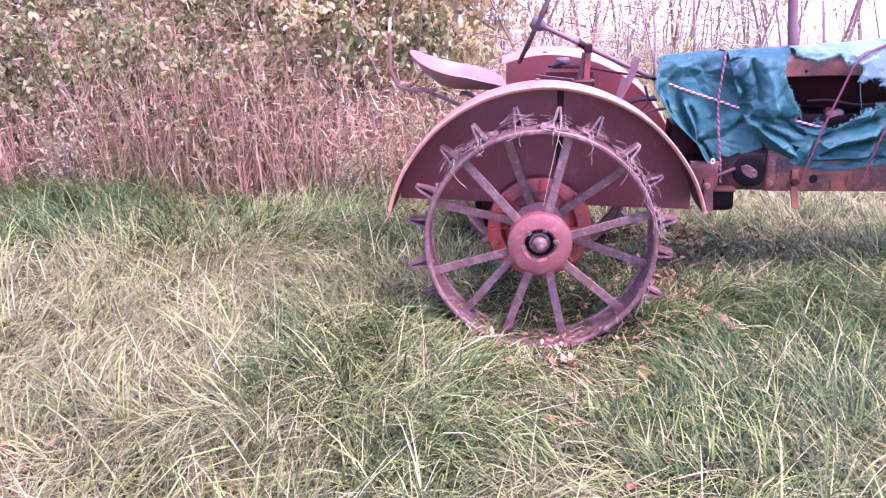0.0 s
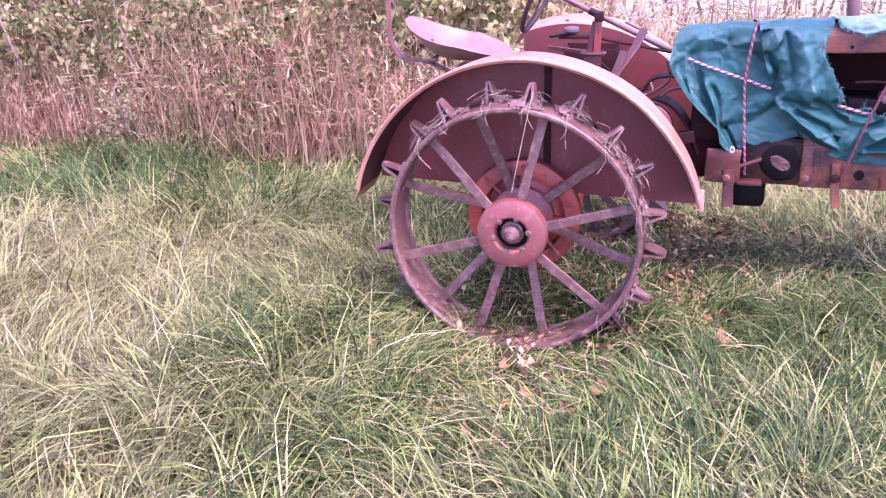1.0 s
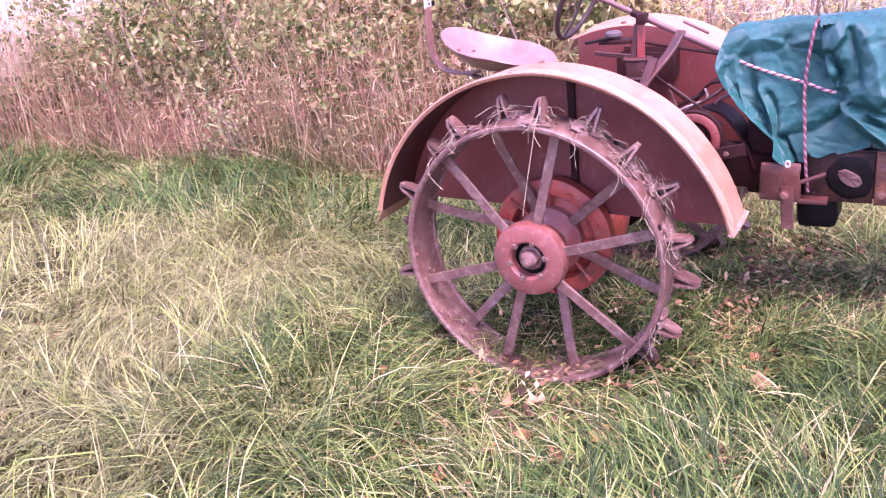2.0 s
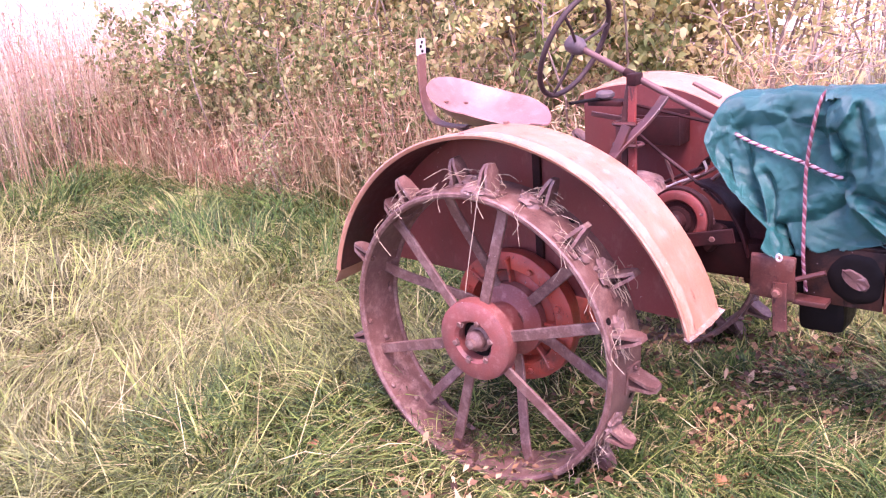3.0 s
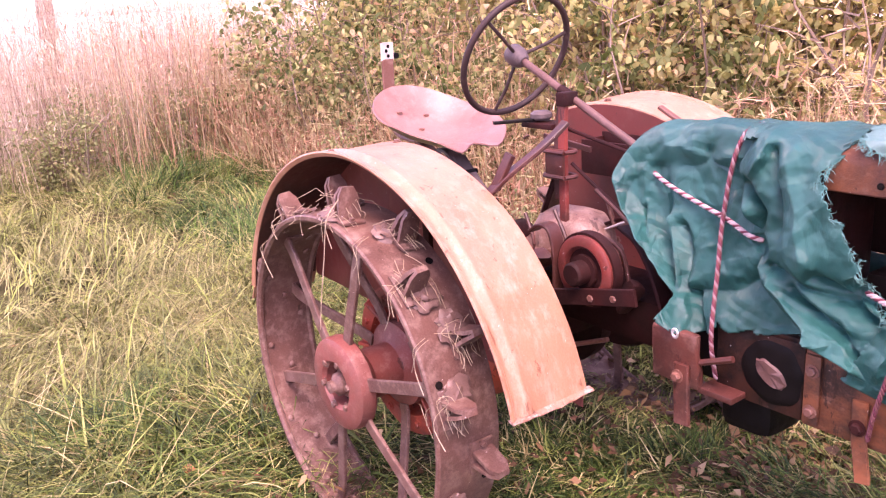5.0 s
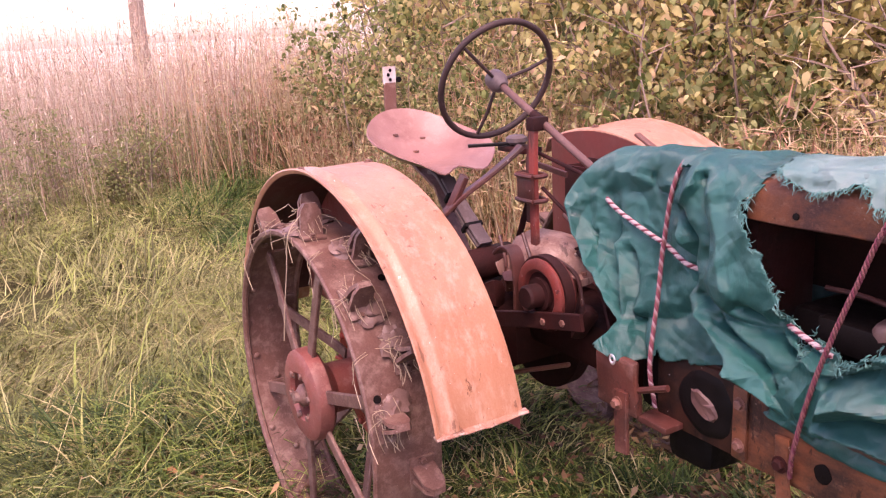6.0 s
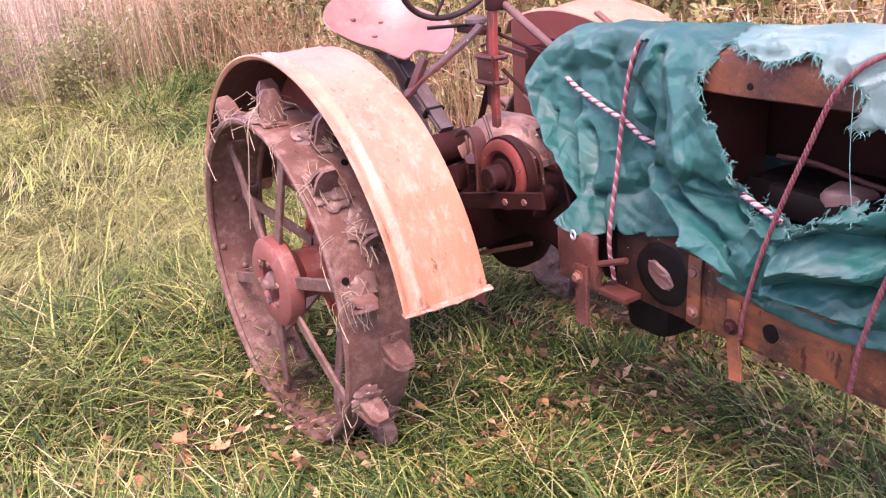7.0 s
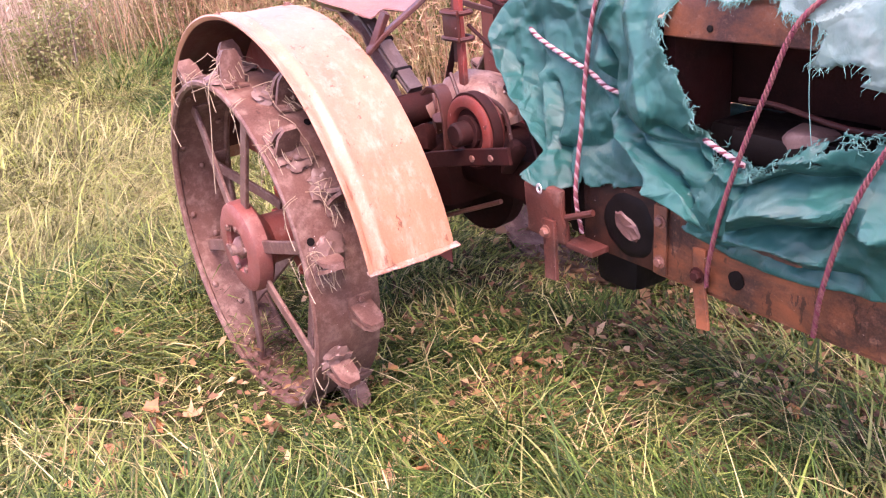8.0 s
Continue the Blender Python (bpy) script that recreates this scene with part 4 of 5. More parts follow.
    # engine under the hood; the bay's shade is put into its near-black
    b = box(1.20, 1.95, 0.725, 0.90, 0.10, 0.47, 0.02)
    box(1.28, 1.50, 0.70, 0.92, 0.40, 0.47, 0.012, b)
    part("engine_block", jitter(b, 0.006, 7), BLACKOIL_SHADE, tractor, "engine block, near-black for the shade under the hood")
    b = box(1.40, 1.49, 0.70, 0.78, 0.44, 0.495, 0.02)
    part("carburettor", jitter(b, 0.016, 20), DIRT, tractor, "rust-brown engine fitting")
    part("fuel_pipe", tube(smooth_path([(1.30, 0.70, 0.54), (1.40, 0.69, 0.545), (1.55, 0.70, 0.52), (1.7, 0.71, 0.53)], 4), 0.006, 8), DARKRED, tractor)
    part("fire_wall", jitter(box(1.10, 1.13, 0.69, 0.90, 0.29, 0.66, 0.006), 0.004, 9), DARKRED, tractor, "dark red fire wall")
    part("fuel_tank", jitter(box(0.82, 1.09, 0.775, 0.90, 0.30, 0.66, 0.05), 0.008, 6), DARKRED, tractor)
    # hood: folded sheet, rounded shoulder, open below
    prof = []
    for k in range(9):
        a = radians(90 * k / 8)
        prof.append((0.70 - 0.055 * math.sin(a), 0.728 + 0.045 * math.cos(a)))
    side = [(MID, 0.772)] + prof + [(0.645, 0.672), (0.650, 0.668)]
    full = side + [(2 * MID - y, z) for y, z in side[::-1][:-1]]
    bm = bmesh.new()
    cols = []
    for i in range(30):
        x = 1.135 + (2.40 - 1.135) * i / 29
        cols.append([bm.verts.new((x, y + 0.004 * noise.noise(Vector((x * 6, y * 9, z * 9))), z + 0.012 * (x - 1.135) + 0.003 * noise.noise(Vector((x * 5, y * 7, 3))))) for y, z in full])
    for i in range(29):
        for j in range(len(full) - 1):
            bm.faces.new((cols[i][j], cols[i][j + 1], cols[i + 1][j + 1], cols[i + 1][j]))
    bmesh.ops.solidify(bm, geom=bm.faces[:], thickness=0.003)
    hood = part("hood", bm, HOOD, tractor, "orange hood sheet with scorched edges")
    part("hood_rivet", lathe([(0.008, 0.0), (0.007, -0.003), (0.002, -0.004)], 10), BLACKOIL_SHADE, hood).matrix_basis = pose(1.26, 0.643, 0.695)
    part("radiator", jitter(box(2.30, 2.44, 0.62, 0.96, 0.14, 0.76, 0.03), 0.004, 6), DARKRED, tractor)
    # exhaust stack on the far side
    ex = part("exhaust_pipe", tube([(1.325, 1.05, 0.60), (1.315, 1.07, 0.72), (1.30, 1.10, 0.90), (1.29, 1.115, 1.06)], 0.027, 18), COLUMN, tractor, "rusty brown exhaust stack")
    part("exhaust_cap", tube([(1.29, 1.115, 1.055), (1.289, 1.116, 1.085)], [0.048, 0.046], 18), COLUMN, ex)
    # near-black sheet added on the far side to keep the bay dark
    part("hood_lining", jitter(box(1.02, 2.3, 0.915, 0.925, 0.458, 0.76, 0.003), 0.003, 6), MAROON, tractor, "dark sheet added to shut light out of the engine bay's far side")
    part("manifold", jitter(box(1.18, 1.7, 0.93, 1.07, 0.56, 0.63, 0.02), 0.005, 9), BROWN, tractor)


moved(build_front, FRONT, 0.0)

# ---------------------------------------------------------------- tarpaulin over the tractor
tarp = tagged(new("tarpaulin"), "torn sea-green woven tarpaulin tied over the tractor's hood", "tarpaulin")
tarp.matrix_basis = pose(FRONT, 0, AXLE)


def creases(p, seed, n=5, scale=1.0):
    """Flat facets and sharp creases: triangle waves in several ways, bent a little. About -1 to 1."""
    r = random.Random(seed)
    q = p * scale + 0.35 * noise.noise_vector(p * scale * 0.7 + Vector((seed, 0, 0)))
    total = 0.0
    for _ in range(n):
        d = Vector((r.gauss(0, 1), r.gauss(0, 1), r.gauss(0, 1))).normalized()
        w = (q.dot(d) * r.uniform(0.6, 1.6) + r.random()) % 1.0
        total += 4.0 * abs(w - 0.5) - 1.0
    return total / n ** 0.5


def spline(P, u):
    """A place on the Catmull-Rom curve through P; u from 0 to 1."""
    q = u * (len(P) - 1)
    i = min(int(q), len(P) - 2)
    t = q - i
    b, c = P[i], P[i + 1]
    a = P[i - 1] if i else 2 * b - c
    d = P[i + 2] if i + 2 < len(P) else 2 * c - b
    return 0.5 * ((2 * b) + (c - a) * t + (2 * a - 5 * b + 4 * c - d) * t * t + (3 * b - a - 3 * c + d) * t ** 3)


def crumple(p, seed):
    """Shallow dents that meet in sharp ridges, as stiff plastic sheet takes them; about 0 to 1."""
    total = 0.0
    for scale, amount in ((7.0, 1.5), (16.0, 1.0), (34.0, 0.45)):
        q = Vector((p.x, 0.6 * p.y, 0.72 * p.z)) * scale + 0.35 * noise.noise_vector(p * scale * 0.5) + Vector((seed, 0, 0))
        total += amount * noise.voronoi(q)[0][0] ** 2
    return total


def from_line(p, a, b):
    """Distance in the side view from a line between two places (x, z)."""
    ax, az, bx, bz = *a, *b
    t = max(0.0, min(1.0, ((p.x - ax) * (bx - ax) + (p.z - az) * (bz - az)) / ((bx - ax) ** 2 + (bz - az) ** 2)))
    return math.hypot(p.x - ax - t * (bx - ax), p.z - az - t * (bz - az))


ROPES = [  # where each rope runs; the cloth is drawn in behind them
    [(0.59, 0.735, 0.640), (0.615, 0.708, 0.628), (0.68, 0.695, 0.603), (0.78, 0.690, 0.570), (0.858, 0.690, 0.545), (0.930, 0.676, 0.520), (0.965, 0.69, 0.508)],
    [(1.24, 0.665, 0.448), (1.30, 0.655, 0.432), (1.36, 0.645, 0.418)],
    [(0.925, 0.85, 0.770), (0.890, 0.745, 0.775), (0.874, 0.695, 0.71), (0.858, 0.676, 0.549), (0.865, 0.652, 0.42), (0.880, 0.612, 0.25), (0.892, 0.620, 0.135)],
    [(1.85, 0.76, 0.86), (1.62, 0.66, 0.815), (1.49, 0.622, 0.745), (1.42, 0.612, 0.58), (1.352, 0.610, 0.38), (1.305, 0.618, 0.20), (1.285, 0.636, 0.11)],
    [(1.86, 0.655, 0.80), (1.76, 0.60, 0.68), (1.655, 0.575, 0.45), (1.60, 0.585, 0.25), (1.565, 0.625, 0.10)],
]


def behind_ropes(p):
    """The least depth that the cloth may have at p."""
    limit = 0.0
    for line in ROPES:
        for a, b in zip(line, line[1:]):
            if min(a[1], b[1]) > 0.70:
                continue
            t = max(0.0, min(1.0, ((p.x - a[0]) * (b[0] - a[0]) + (p.z - a[2]) * (b[2] - a[2])) / ((b[0] - a[0]) ** 2 + (b[2] - a[2]) ** 2)))
            off = math.hypot(p.x - a[0] - t * (b[0] - a[0]), p.z - a[2] - t * (b[2] - a[2]))
            limit = max(limit, a[1] + t * (b[1] - a[1]) + 0.007 - 1.8 * max(0.0, off - 0.016))
    return limit


def pleat(p, pleats):
    """Sum of sharp ridges (+) and valleys (-): each a broken line in the side view, a depth and a width."""
    d = 0.0
    for pts, depth, width in pleats:
        near = min(from_line(p, a, b) for a, b in zip(pts, pts[1:]))
        if near < 5 * width:
            d += 2.3 * depth * math.exp(-(near / (1.5 * width)) ** 1.3)
    return d


def sheet(name, curves, nu, nv, folds, ragged, material, label="", seed=0.0, bulge=0.0, pleats=(), trim=None):
    """A crumpled cloth between curves of places (each runs down the sheet); ragged: the torn width at (first, last, start, end) edges, in steps."""
    lines = [[Vector(p) for p in c] for c in curves]
    bm = bmesh.new()
    grid = []
    for i in range(nu):
        u = i / (nu - 1)
        row = [spline(ln, u) for ln in lines]
        out = []
        for j in range(nv):
            v = j / (nv - 1)
            p = spline(row, v) if len(row) > 2 else row[0].lerp(row[1], v)
            flat = Vector((p.x, 0.4 * p.y, p.z))
            d = pleat(p + 0.012 * noise.noise_vector(p * 9), pleats) if p.y < 0.74 else 0.0
            d += folds * (0.22 * math.sin(6.283 * (v * 1.9 + 0.5 * u + 0.6 * noise.noise(Vector((u * 2, v * 2, seed)))))
                         + 0.24 * creases(flat, seed, 2, 3.0) + 0.12 * creases(flat, seed + 3, 3, 6.5))
            d += 0.38 * folds * (crumple(p, seed) - 0.4)
            d += bulge * math.sin(math.pi * u) * math.sin(math.pi * v)
            w = 1.0 if p.y < 0.70 else max(0.0, (0.76 - p.y) / 0.06)
            if w < 1:
                d = max(d, -0.004)
            p = p + Vector((0.25 * d * noise.noise(p * 8), -d * w, d * 0.6 * (1 - w)))
            if w == 1.0:
                p.y = max(p.y, behind_ropes(p))
            out.append(bm.verts.new(p))
        grid.append(out)
    for i in range(nu - 1):
        for j in range(nv - 1):
            edge = ((j, ragged[0]), (nv - 2 - j, ragged[1]), (i, ragged[2]), (nu - 2 - i, ragged[3]))
            cut = False
            for k, width in edge:
                if width and k < width * (0.5 + 1.1 * noise.noise(Vector((i * 0.23 + seed, j * 0.23, 4 + seed))) + 0.5 * noise.noise(Vector((i * 0.9, j * 0.9, seed)))):
                    cut = True
            if trim and trim(grid[i][j].co):
                cut = True
            if not cut:
                bm.faces.new((grid[i][j], grid[i][j + 1], grid[i + 1][j + 1], grid[i + 1][j]))
    bmesh.ops.delete(bm, geom=[v for v in bm.verts if not v.link_faces], context="VERTS")
    rim = [(e.verts[0].co.copy(), e.verts[1].co.copy(), e.link_faces[0].calc_center_median()) for e in bm.edges if e.is_boundary]
    ob = part(name, bm, material, tarp, label, sharp=14)
    ob.modifiers.new("thickness", "SOLIDIFY").thickness = 0.0015
    return ob, rim


def fray(rim, lo, hi, parent, count, length=0.022):
    """Loose threads along a torn edge, within a box."""
    rnd = random.Random(5)
    rim = [r for r in rim if all(lo[k] <= r[0][k] <= hi[k] for k in range(3))]
    if not rim:
        return
    bm = bmesh.new()
    for _ in range(count):
        a, b, c = rnd.choice(rim)
        p = a.lerp(b, rnd.random())
        out = (p - c).normalized()
        tip = p + out * length * rnd.uniform(0.2, 1.2) + Vector((rnd.gauss(0, 0.004), -abs(rnd.gauss(0, 0.004)), rnd.gauss(-0.006, 0.004)))
        mid = p.lerp(tip, 0.5) + Vector((rnd.gauss(0, 0.003), -0.003, rnd.gauss(0, 0.003)))
        tube([p - out * 0.004, mid, tip], [0.0007, 0.0006, 0.0003], 3, bm)
    part("frayed_threads", bm, FRAY, parent, "frayed pale threads", smooth=False)["kind"] = "stuff"


A_FOLDS = [
    ([(0.64, 0.64), (0.665, 0.53), (0.71, 0.41), (0.755, 0.335)], -0.022, 0.012),
    ([(0.59, 0.65), (0.60, 0.56), (0.655, 0.46), (0.735, 0.35)], 0.014, 0.020),
    ([(0.70, 0.52), (0.735, 0.42), (0.765, 0.335)], 0.018, 0.009),
    ([(0.73, 0.50), (0.755, 0.41), (0.772, 0.335)], -0.016, 0.008),
    ([(0.60, 0.53), (0.66, 0.43), (0.74, 0.335)], -0.012, 0.008),
    ([(0.775, 0.70), (0.79, 0.60)], -0.022, 0.012),
    ([(0.81, 0.345), (0.90, 0.36), (0.985, 0.43)], -0.010, 0.016),
    ([(0.79, 0.33), (0.835, 0.26), (0.85, 0.22)], -0.032, 0.012),
    ([(0.65, 0.70), (0.80, 0.685), (0.93, 0.70)], 0.013, 0.018),
    ([(0.70, 0.66), (0.84, 0.655), (0.91, 0.62)], -0.016, 0.013),
]
B_FOLDS = [
    ([(0.945, 0.66), (0.975, 0.59), (0.965, 0.51)], -0.032, 0.012),
    ([(0.985, 0.76), (0.95, 0.68), (0.955, 0.61)], 0.020, 0.020),
    ([(1.0, 0.74), (1.03, 0.66), (1.04, 0.56)], -0.018, 0.013),
    ([(1.06, 0.74), (1.10, 0.62), (1.13, 0.52)], 0.014, 0.025),
    ([(1.02, 0.47), (1.12, 0.44), (1.22, 0.42)], -0.016, 0.010),
    ([(1.08, 0.42), (1.20, 0.36), (1.30, 0.28)], -0.022, 0.012),
    ([(1.03, 0.43), (1.12, 0.36), (1.25, 0.28)], 0.016, 0.013),
    ([(1.15, 0.47), (1.25, 0.41), (1.33, 0.36)], -0.020, 0.010),
    ([(1.16, 0.33), (1.24, 0.33), (1.33, 0.30)], 0.014, 0.010),
]
C_FOLDS = [
    ([(1.36, 0.40), (1.46, 0.46), (1.57, 0.49)], 0.020, 0.014),
    ([(1.36, 0.37), (1.47, 0.43), (1.60, 0.45)], -0.025, 0.012),
    ([(1.36, 0.31), (1.46, 0.36), (1.56, 0.40), (1.70, 0.38)], 0.026, 0.016),
    ([(1.37, 0.28), (1.48, 0.32), (1.60, 0.35)], -0.022, 0.012),
    ([(1.36, 0.26), (1.45, 0.27), (1.60, 0.28)], 0.015, 0.012),
    ([(1.34, 0.24), (1.50, 0.235), (1.65, 0.26)], -0.013, 0.010),
]
sheet("rear_drape", [
    [(0.60, 0.95, 0.68), (0.575, 0.85, 0.735), (0.560, 0.74, 0.735), (0.540, 0.645, 0.655), (0.550, 0.625, 0.585), (0.645, 0.618, 0.450), (0.752, 0.605, 0.345), (0.776, 0.520, 0.297)],
    [(0.68, 0.95, 0.69), (0.665, 0.85, 0.75), (0.655, 0.745, 0.752), (0.600, 0.715, 0.650), (0.625, 0.712, 0.54), (0.700, 0.690, 0.425), (0.775, 0.640, 0.335), (0.815, 0.555, 0.250)],
    [(0.80, 0.95, 0.70), (0.80, 0.85, 0.765), (0.80, 0.74, 0.765), (0.785, 0.72, 0.65), (0.80, 0.705, 0.53), (0.825, 0.692, 0.43), (0.838, 0.655, 0.335), (0.868, 0.606, 0.248)],
    [(0.95, 0.95, 0.70), (0.95, 0.85, 0.765), (0.95, 0.74, 0.762), (0.965, 0.715, 0.65), (1.01, 0.70, 0.54), (1.06, 0.69, 0.43), (1.085, 0.68, 0.36), (1.10, 0.675, 0.305)],
], 150, 100, 0.030, (0, 0, 0, 1), TARP, "crumpled green drape behind the tank", 1.3, 0.012, A_FOLDS, lambda p: p.y < 0.70 and p.x > 0.875 and p.z < 0.278 + 0.010 * math.sin(p.x * 60))
B_ob, B_rim = sheet("middle_drape", [
    [(0.87, 0.99, 0.70), (0.875, 0.86, 0.772), (0.893, 0.725, 0.775), (0.915, 0.672, 0.68), (0.942, 0.650, 0.59), (0.985, 0.636, 0.47), (1.055, 0.635, 0.37), (1.17, 0.642, 0.285), (1.30, 0.652, 0.225)],
    [(1.08, 0.99, 0.70), (1.07, 0.86, 0.775), (1.06, 0.70, 0.778), (1.045, 0.655, 0.68), (1.07, 0.635, 0.57), (1.11, 0.622, 0.47), (1.16, 0.622, 0.38), (1.24, 0.635, 0.28), (1.34, 0.648, 0.215)],
    [(1.20, 0.99, 0.72), (1.20, 0.86, 0.790), (1.20, 0.70, 0.785), (1.155, 0.642, 0.70), (1.205, 0.640, 0.60), (1.25, 0.642, 0.51), (1.29, 0.642, 0.43), (1.36, 0.642, 0.36), (1.45, 0.650, 0.27)],
], 150, 84, 0.028, (0, 7, 0, 2), TARP, "torn green strip hanging over the side", 4.7, 0.02, B_FOLDS)
C_ob, C_rim = sheet("lower_drape", [
    [(1.335, 0.630, 0.475), (1.395, 0.627, 0.435), (1.47, 0.627, 0.475), (1.58, 0.627, 0.545), (1.75, 0.627, 0.56), (2.1, 0.627, 0.58)],
    [(1.27, 0.627, 0.35), (1.36, 0.620, 0.32), (1.47, 0.612, 0.34), (1.60, 0.610, 0.38), (1.78, 0.612, 0.40), (2.1, 0.612, 0.42)],
    [(1.215, 0.638, 0.245), (1.30, 0.634, 0.212), (1.47, 0.630, 0.200), (1.62, 0.628, 0.225), (1.80, 0.628, 0.25), (2.1, 0.628, 0.26)],
], 140, 80, 0.026, (10, 0, 2, 0), TARP, "lower green sheet sagging along the frame", 8.1, 0.012, C_FOLDS)
D_ob, D_rim = sheet("top_sheet", [
    [(1.17, 1.0, 0.74), (1.27, 1.0, 0.74), (1.34, 1.0, 0.74), (1.40, 1.0, 0.745), (1.45, 1.0, 0.745), (1.52, 1.0, 0.745), (1.75, 1.0, 0.75), (2.1, 1.0, 0.75)],
    [(1.18, 0.80, 0.800), (1.28, 0.80, 0.805), (1.34, 0.80, 0.81), (1.40, 0.80, 0.815), (1.45, 0.80, 0.815), (1.52, 0.80, 0.82), (1.75, 0.80, 0.83), (2.1, 0.80, 0.83)],
    [(1.19, 0.68, 0.797), (1.285, 0.672, 0.792), (1.34, 0.670, 0.797), (1.40, 0.675, 0.803), (1.45, 0.668, 0.80), (1.52, 0.662, 0.80), (1.75, 0.665, 0.81), (2.1, 0.67, 0.82)],
    [(1.20, 0.645, 0.780), (1.29, 0.634, 0.750), (1.345, 0.634, 0.752), (1.405, 0.640, 0.780), (1.437, 0.632, 0.735), (1.51, 0.628, 0.71), (1.55, 0.624, 0.62), (2.1, 0.62, 0.60)],
], 120, 60, 0.017, (0, 3, 3, 0), TARPTOP, "sun-bleached torn top sheet", 12.4)
sheet("far_drape", [
    [(1.0, 0.99, 0.428), (1.2, 0.995, 0.432), (1.6, 0.995, 0.44), (2.1, 0.995, 0.44)],
    [(1.0, 0.985, 0.40), (1.2, 0.99, 0.39), (1.6, 0.99, 0.40), (2.1, 0.985, 0.4)],
    [(1.0, 0.98, 0.28), (1.2, 0.98, 0.24), (1.6, 0.98, 0.25), (2.1, 0.98, 0.25)],
], 50, 34, 0.015, (0, 4, 2, 0), TARP, "green drape on the far side", 20.3)
fray(B_rim, (1.1, 0.5, 0.3), (1.5, 0.7, 0.75), B_ob, 330, 0.013)
fray(C_rim, (1.3, 0.5, 0.38), (2.0, 0.7, 0.62), C_ob, 330, 0.014)
fray(D_rim, (1.2, 0.5, 0.55), (2.0, 0.7, 0.80), D_ob, 260, 0.012)
# eyelet in the corner that hangs over the bracket
eye = bmesh.new()
lp = []
for k in range(20):
    a = 2 * math.pi * k / 20
    lp.append([eye.verts.new((0.826 + (0.0085 + 0.0035 * math.cos(q)) * math.cos(a), 0.534 + 0.002 * math.sin(q), 0.268 + (0.0085 + 0.0035 * math.cos(q)) * 1.25 * math.sin(a))) for q in [2 * math.pi * j / 6 for j in range(6)]])
part("eyelet", rings(eye, lp, wrap=True), METALEYE, tarp, "aluminium eyelet")


def rope(points, pitch, colours, label, radius=0.0064):
    """Three strands laid round each other along points, each strand a part."""
    pts = smooth_path(points, 14)
    total = [0.0]
    for a, b in zip(pts, pts[1:]):
        total.append(total[-1] + (b - a).length)
    step = 0.0035
    n = max(8, int(total[-1] / step))
    fine, k = [], 0
    for i in range(n + 1):
        s = total[-1] * i / n
        while k < len(total) - 2 and total[k + 1] < s:
            k += 1
        fine.append(pts[k].lerp(pts[k + 1], (s - total[k]) / max(1e-6, total[k + 1] - total[k])))
    fr = frames_along(fine)
    thing = tagged(new("rope"), label, "rope", "ropes tying the tarpaulin")
    thing.matrix_basis = pose(FRONT, 0, AXLE)
    for c in range(3):
        line = []
        for i, (p, a, b) in enumerate(fr):
            ph = 2 * math.pi * (i * step / pitch + c / 3)
            line.append(p + 0.52 * radius * (math.cos(ph) * a + math.sin(ph) * b))
        part("strand", tube(line, 0.56 * radius, 6), colours[c], thing, "maroon strand" if colours[c] is ROPE_DARK else "")
    return thing


TWO = (ROPE_DARK, ROPE_PALE, ROPE_PALE)
OLD = (ROPE_DARK, ROPE_PINK, ROPE_PINK)
rope(ROPES[0], 0.030, TWO, "pink-and-white twisted rope slanting across the tarpaulin")
rope(ROPES[1], 0.030, TWO, "pink-and-white twisted rope crossing the torn opening")
rope(ROPES[2], 0.032, (ROPE_DARK, ROPE_PINK, ROPE_DUSTY), "maroon-and-pink rope hanging straight down the drape")
rope(ROPES[3], 0.036, OLD, "faded maroon rope from the hood down to the frame", 0.0058)
rope(ROPES[4], 0.036, OLD, "faded maroon rope tied round the frame rail", 0.0058)
string = tagged(part("thread", tube(smooth_path([(1.50, 0.625, 0.73), (1.515, 0.612, 0.60), (1.535, 0.605, 0.50)], 6), 0.0008, 4), FRAY), "loose pale thread hanging from the torn sheet", "thread")
string.matrix_basis = pose(FRONT, 0, AXLE)

# ---------------------------------------------------------------- grass
rng = np.random.default_rng(11)


def field(x, y, scale, seed):
    """Smooth noise between 0 and 1 on arrays, from a few turned waves."""
    r = np.random.default_rng(seed)
    v = np.zeros_like(x)
    for k in range(7):
        a, f, ph = r.uniform(0, 2 * np.pi), scale * r.uniform(0.5, 1.8), r.uniform(0, 2 * np.pi)
        v += np.sin(f * (x * np.cos(a) + y * np.sin(a)) + ph + 1.3 * np.sin(0.6 * f * (x * np.sin(a) - y * np.cos(a)) + 2 * ph))
    return 0.5 + 0.5 * np.tanh(v / 2.6)


def soil(x, y):
    return np.array([hump(a, b) for a, b in zip(x, y)])


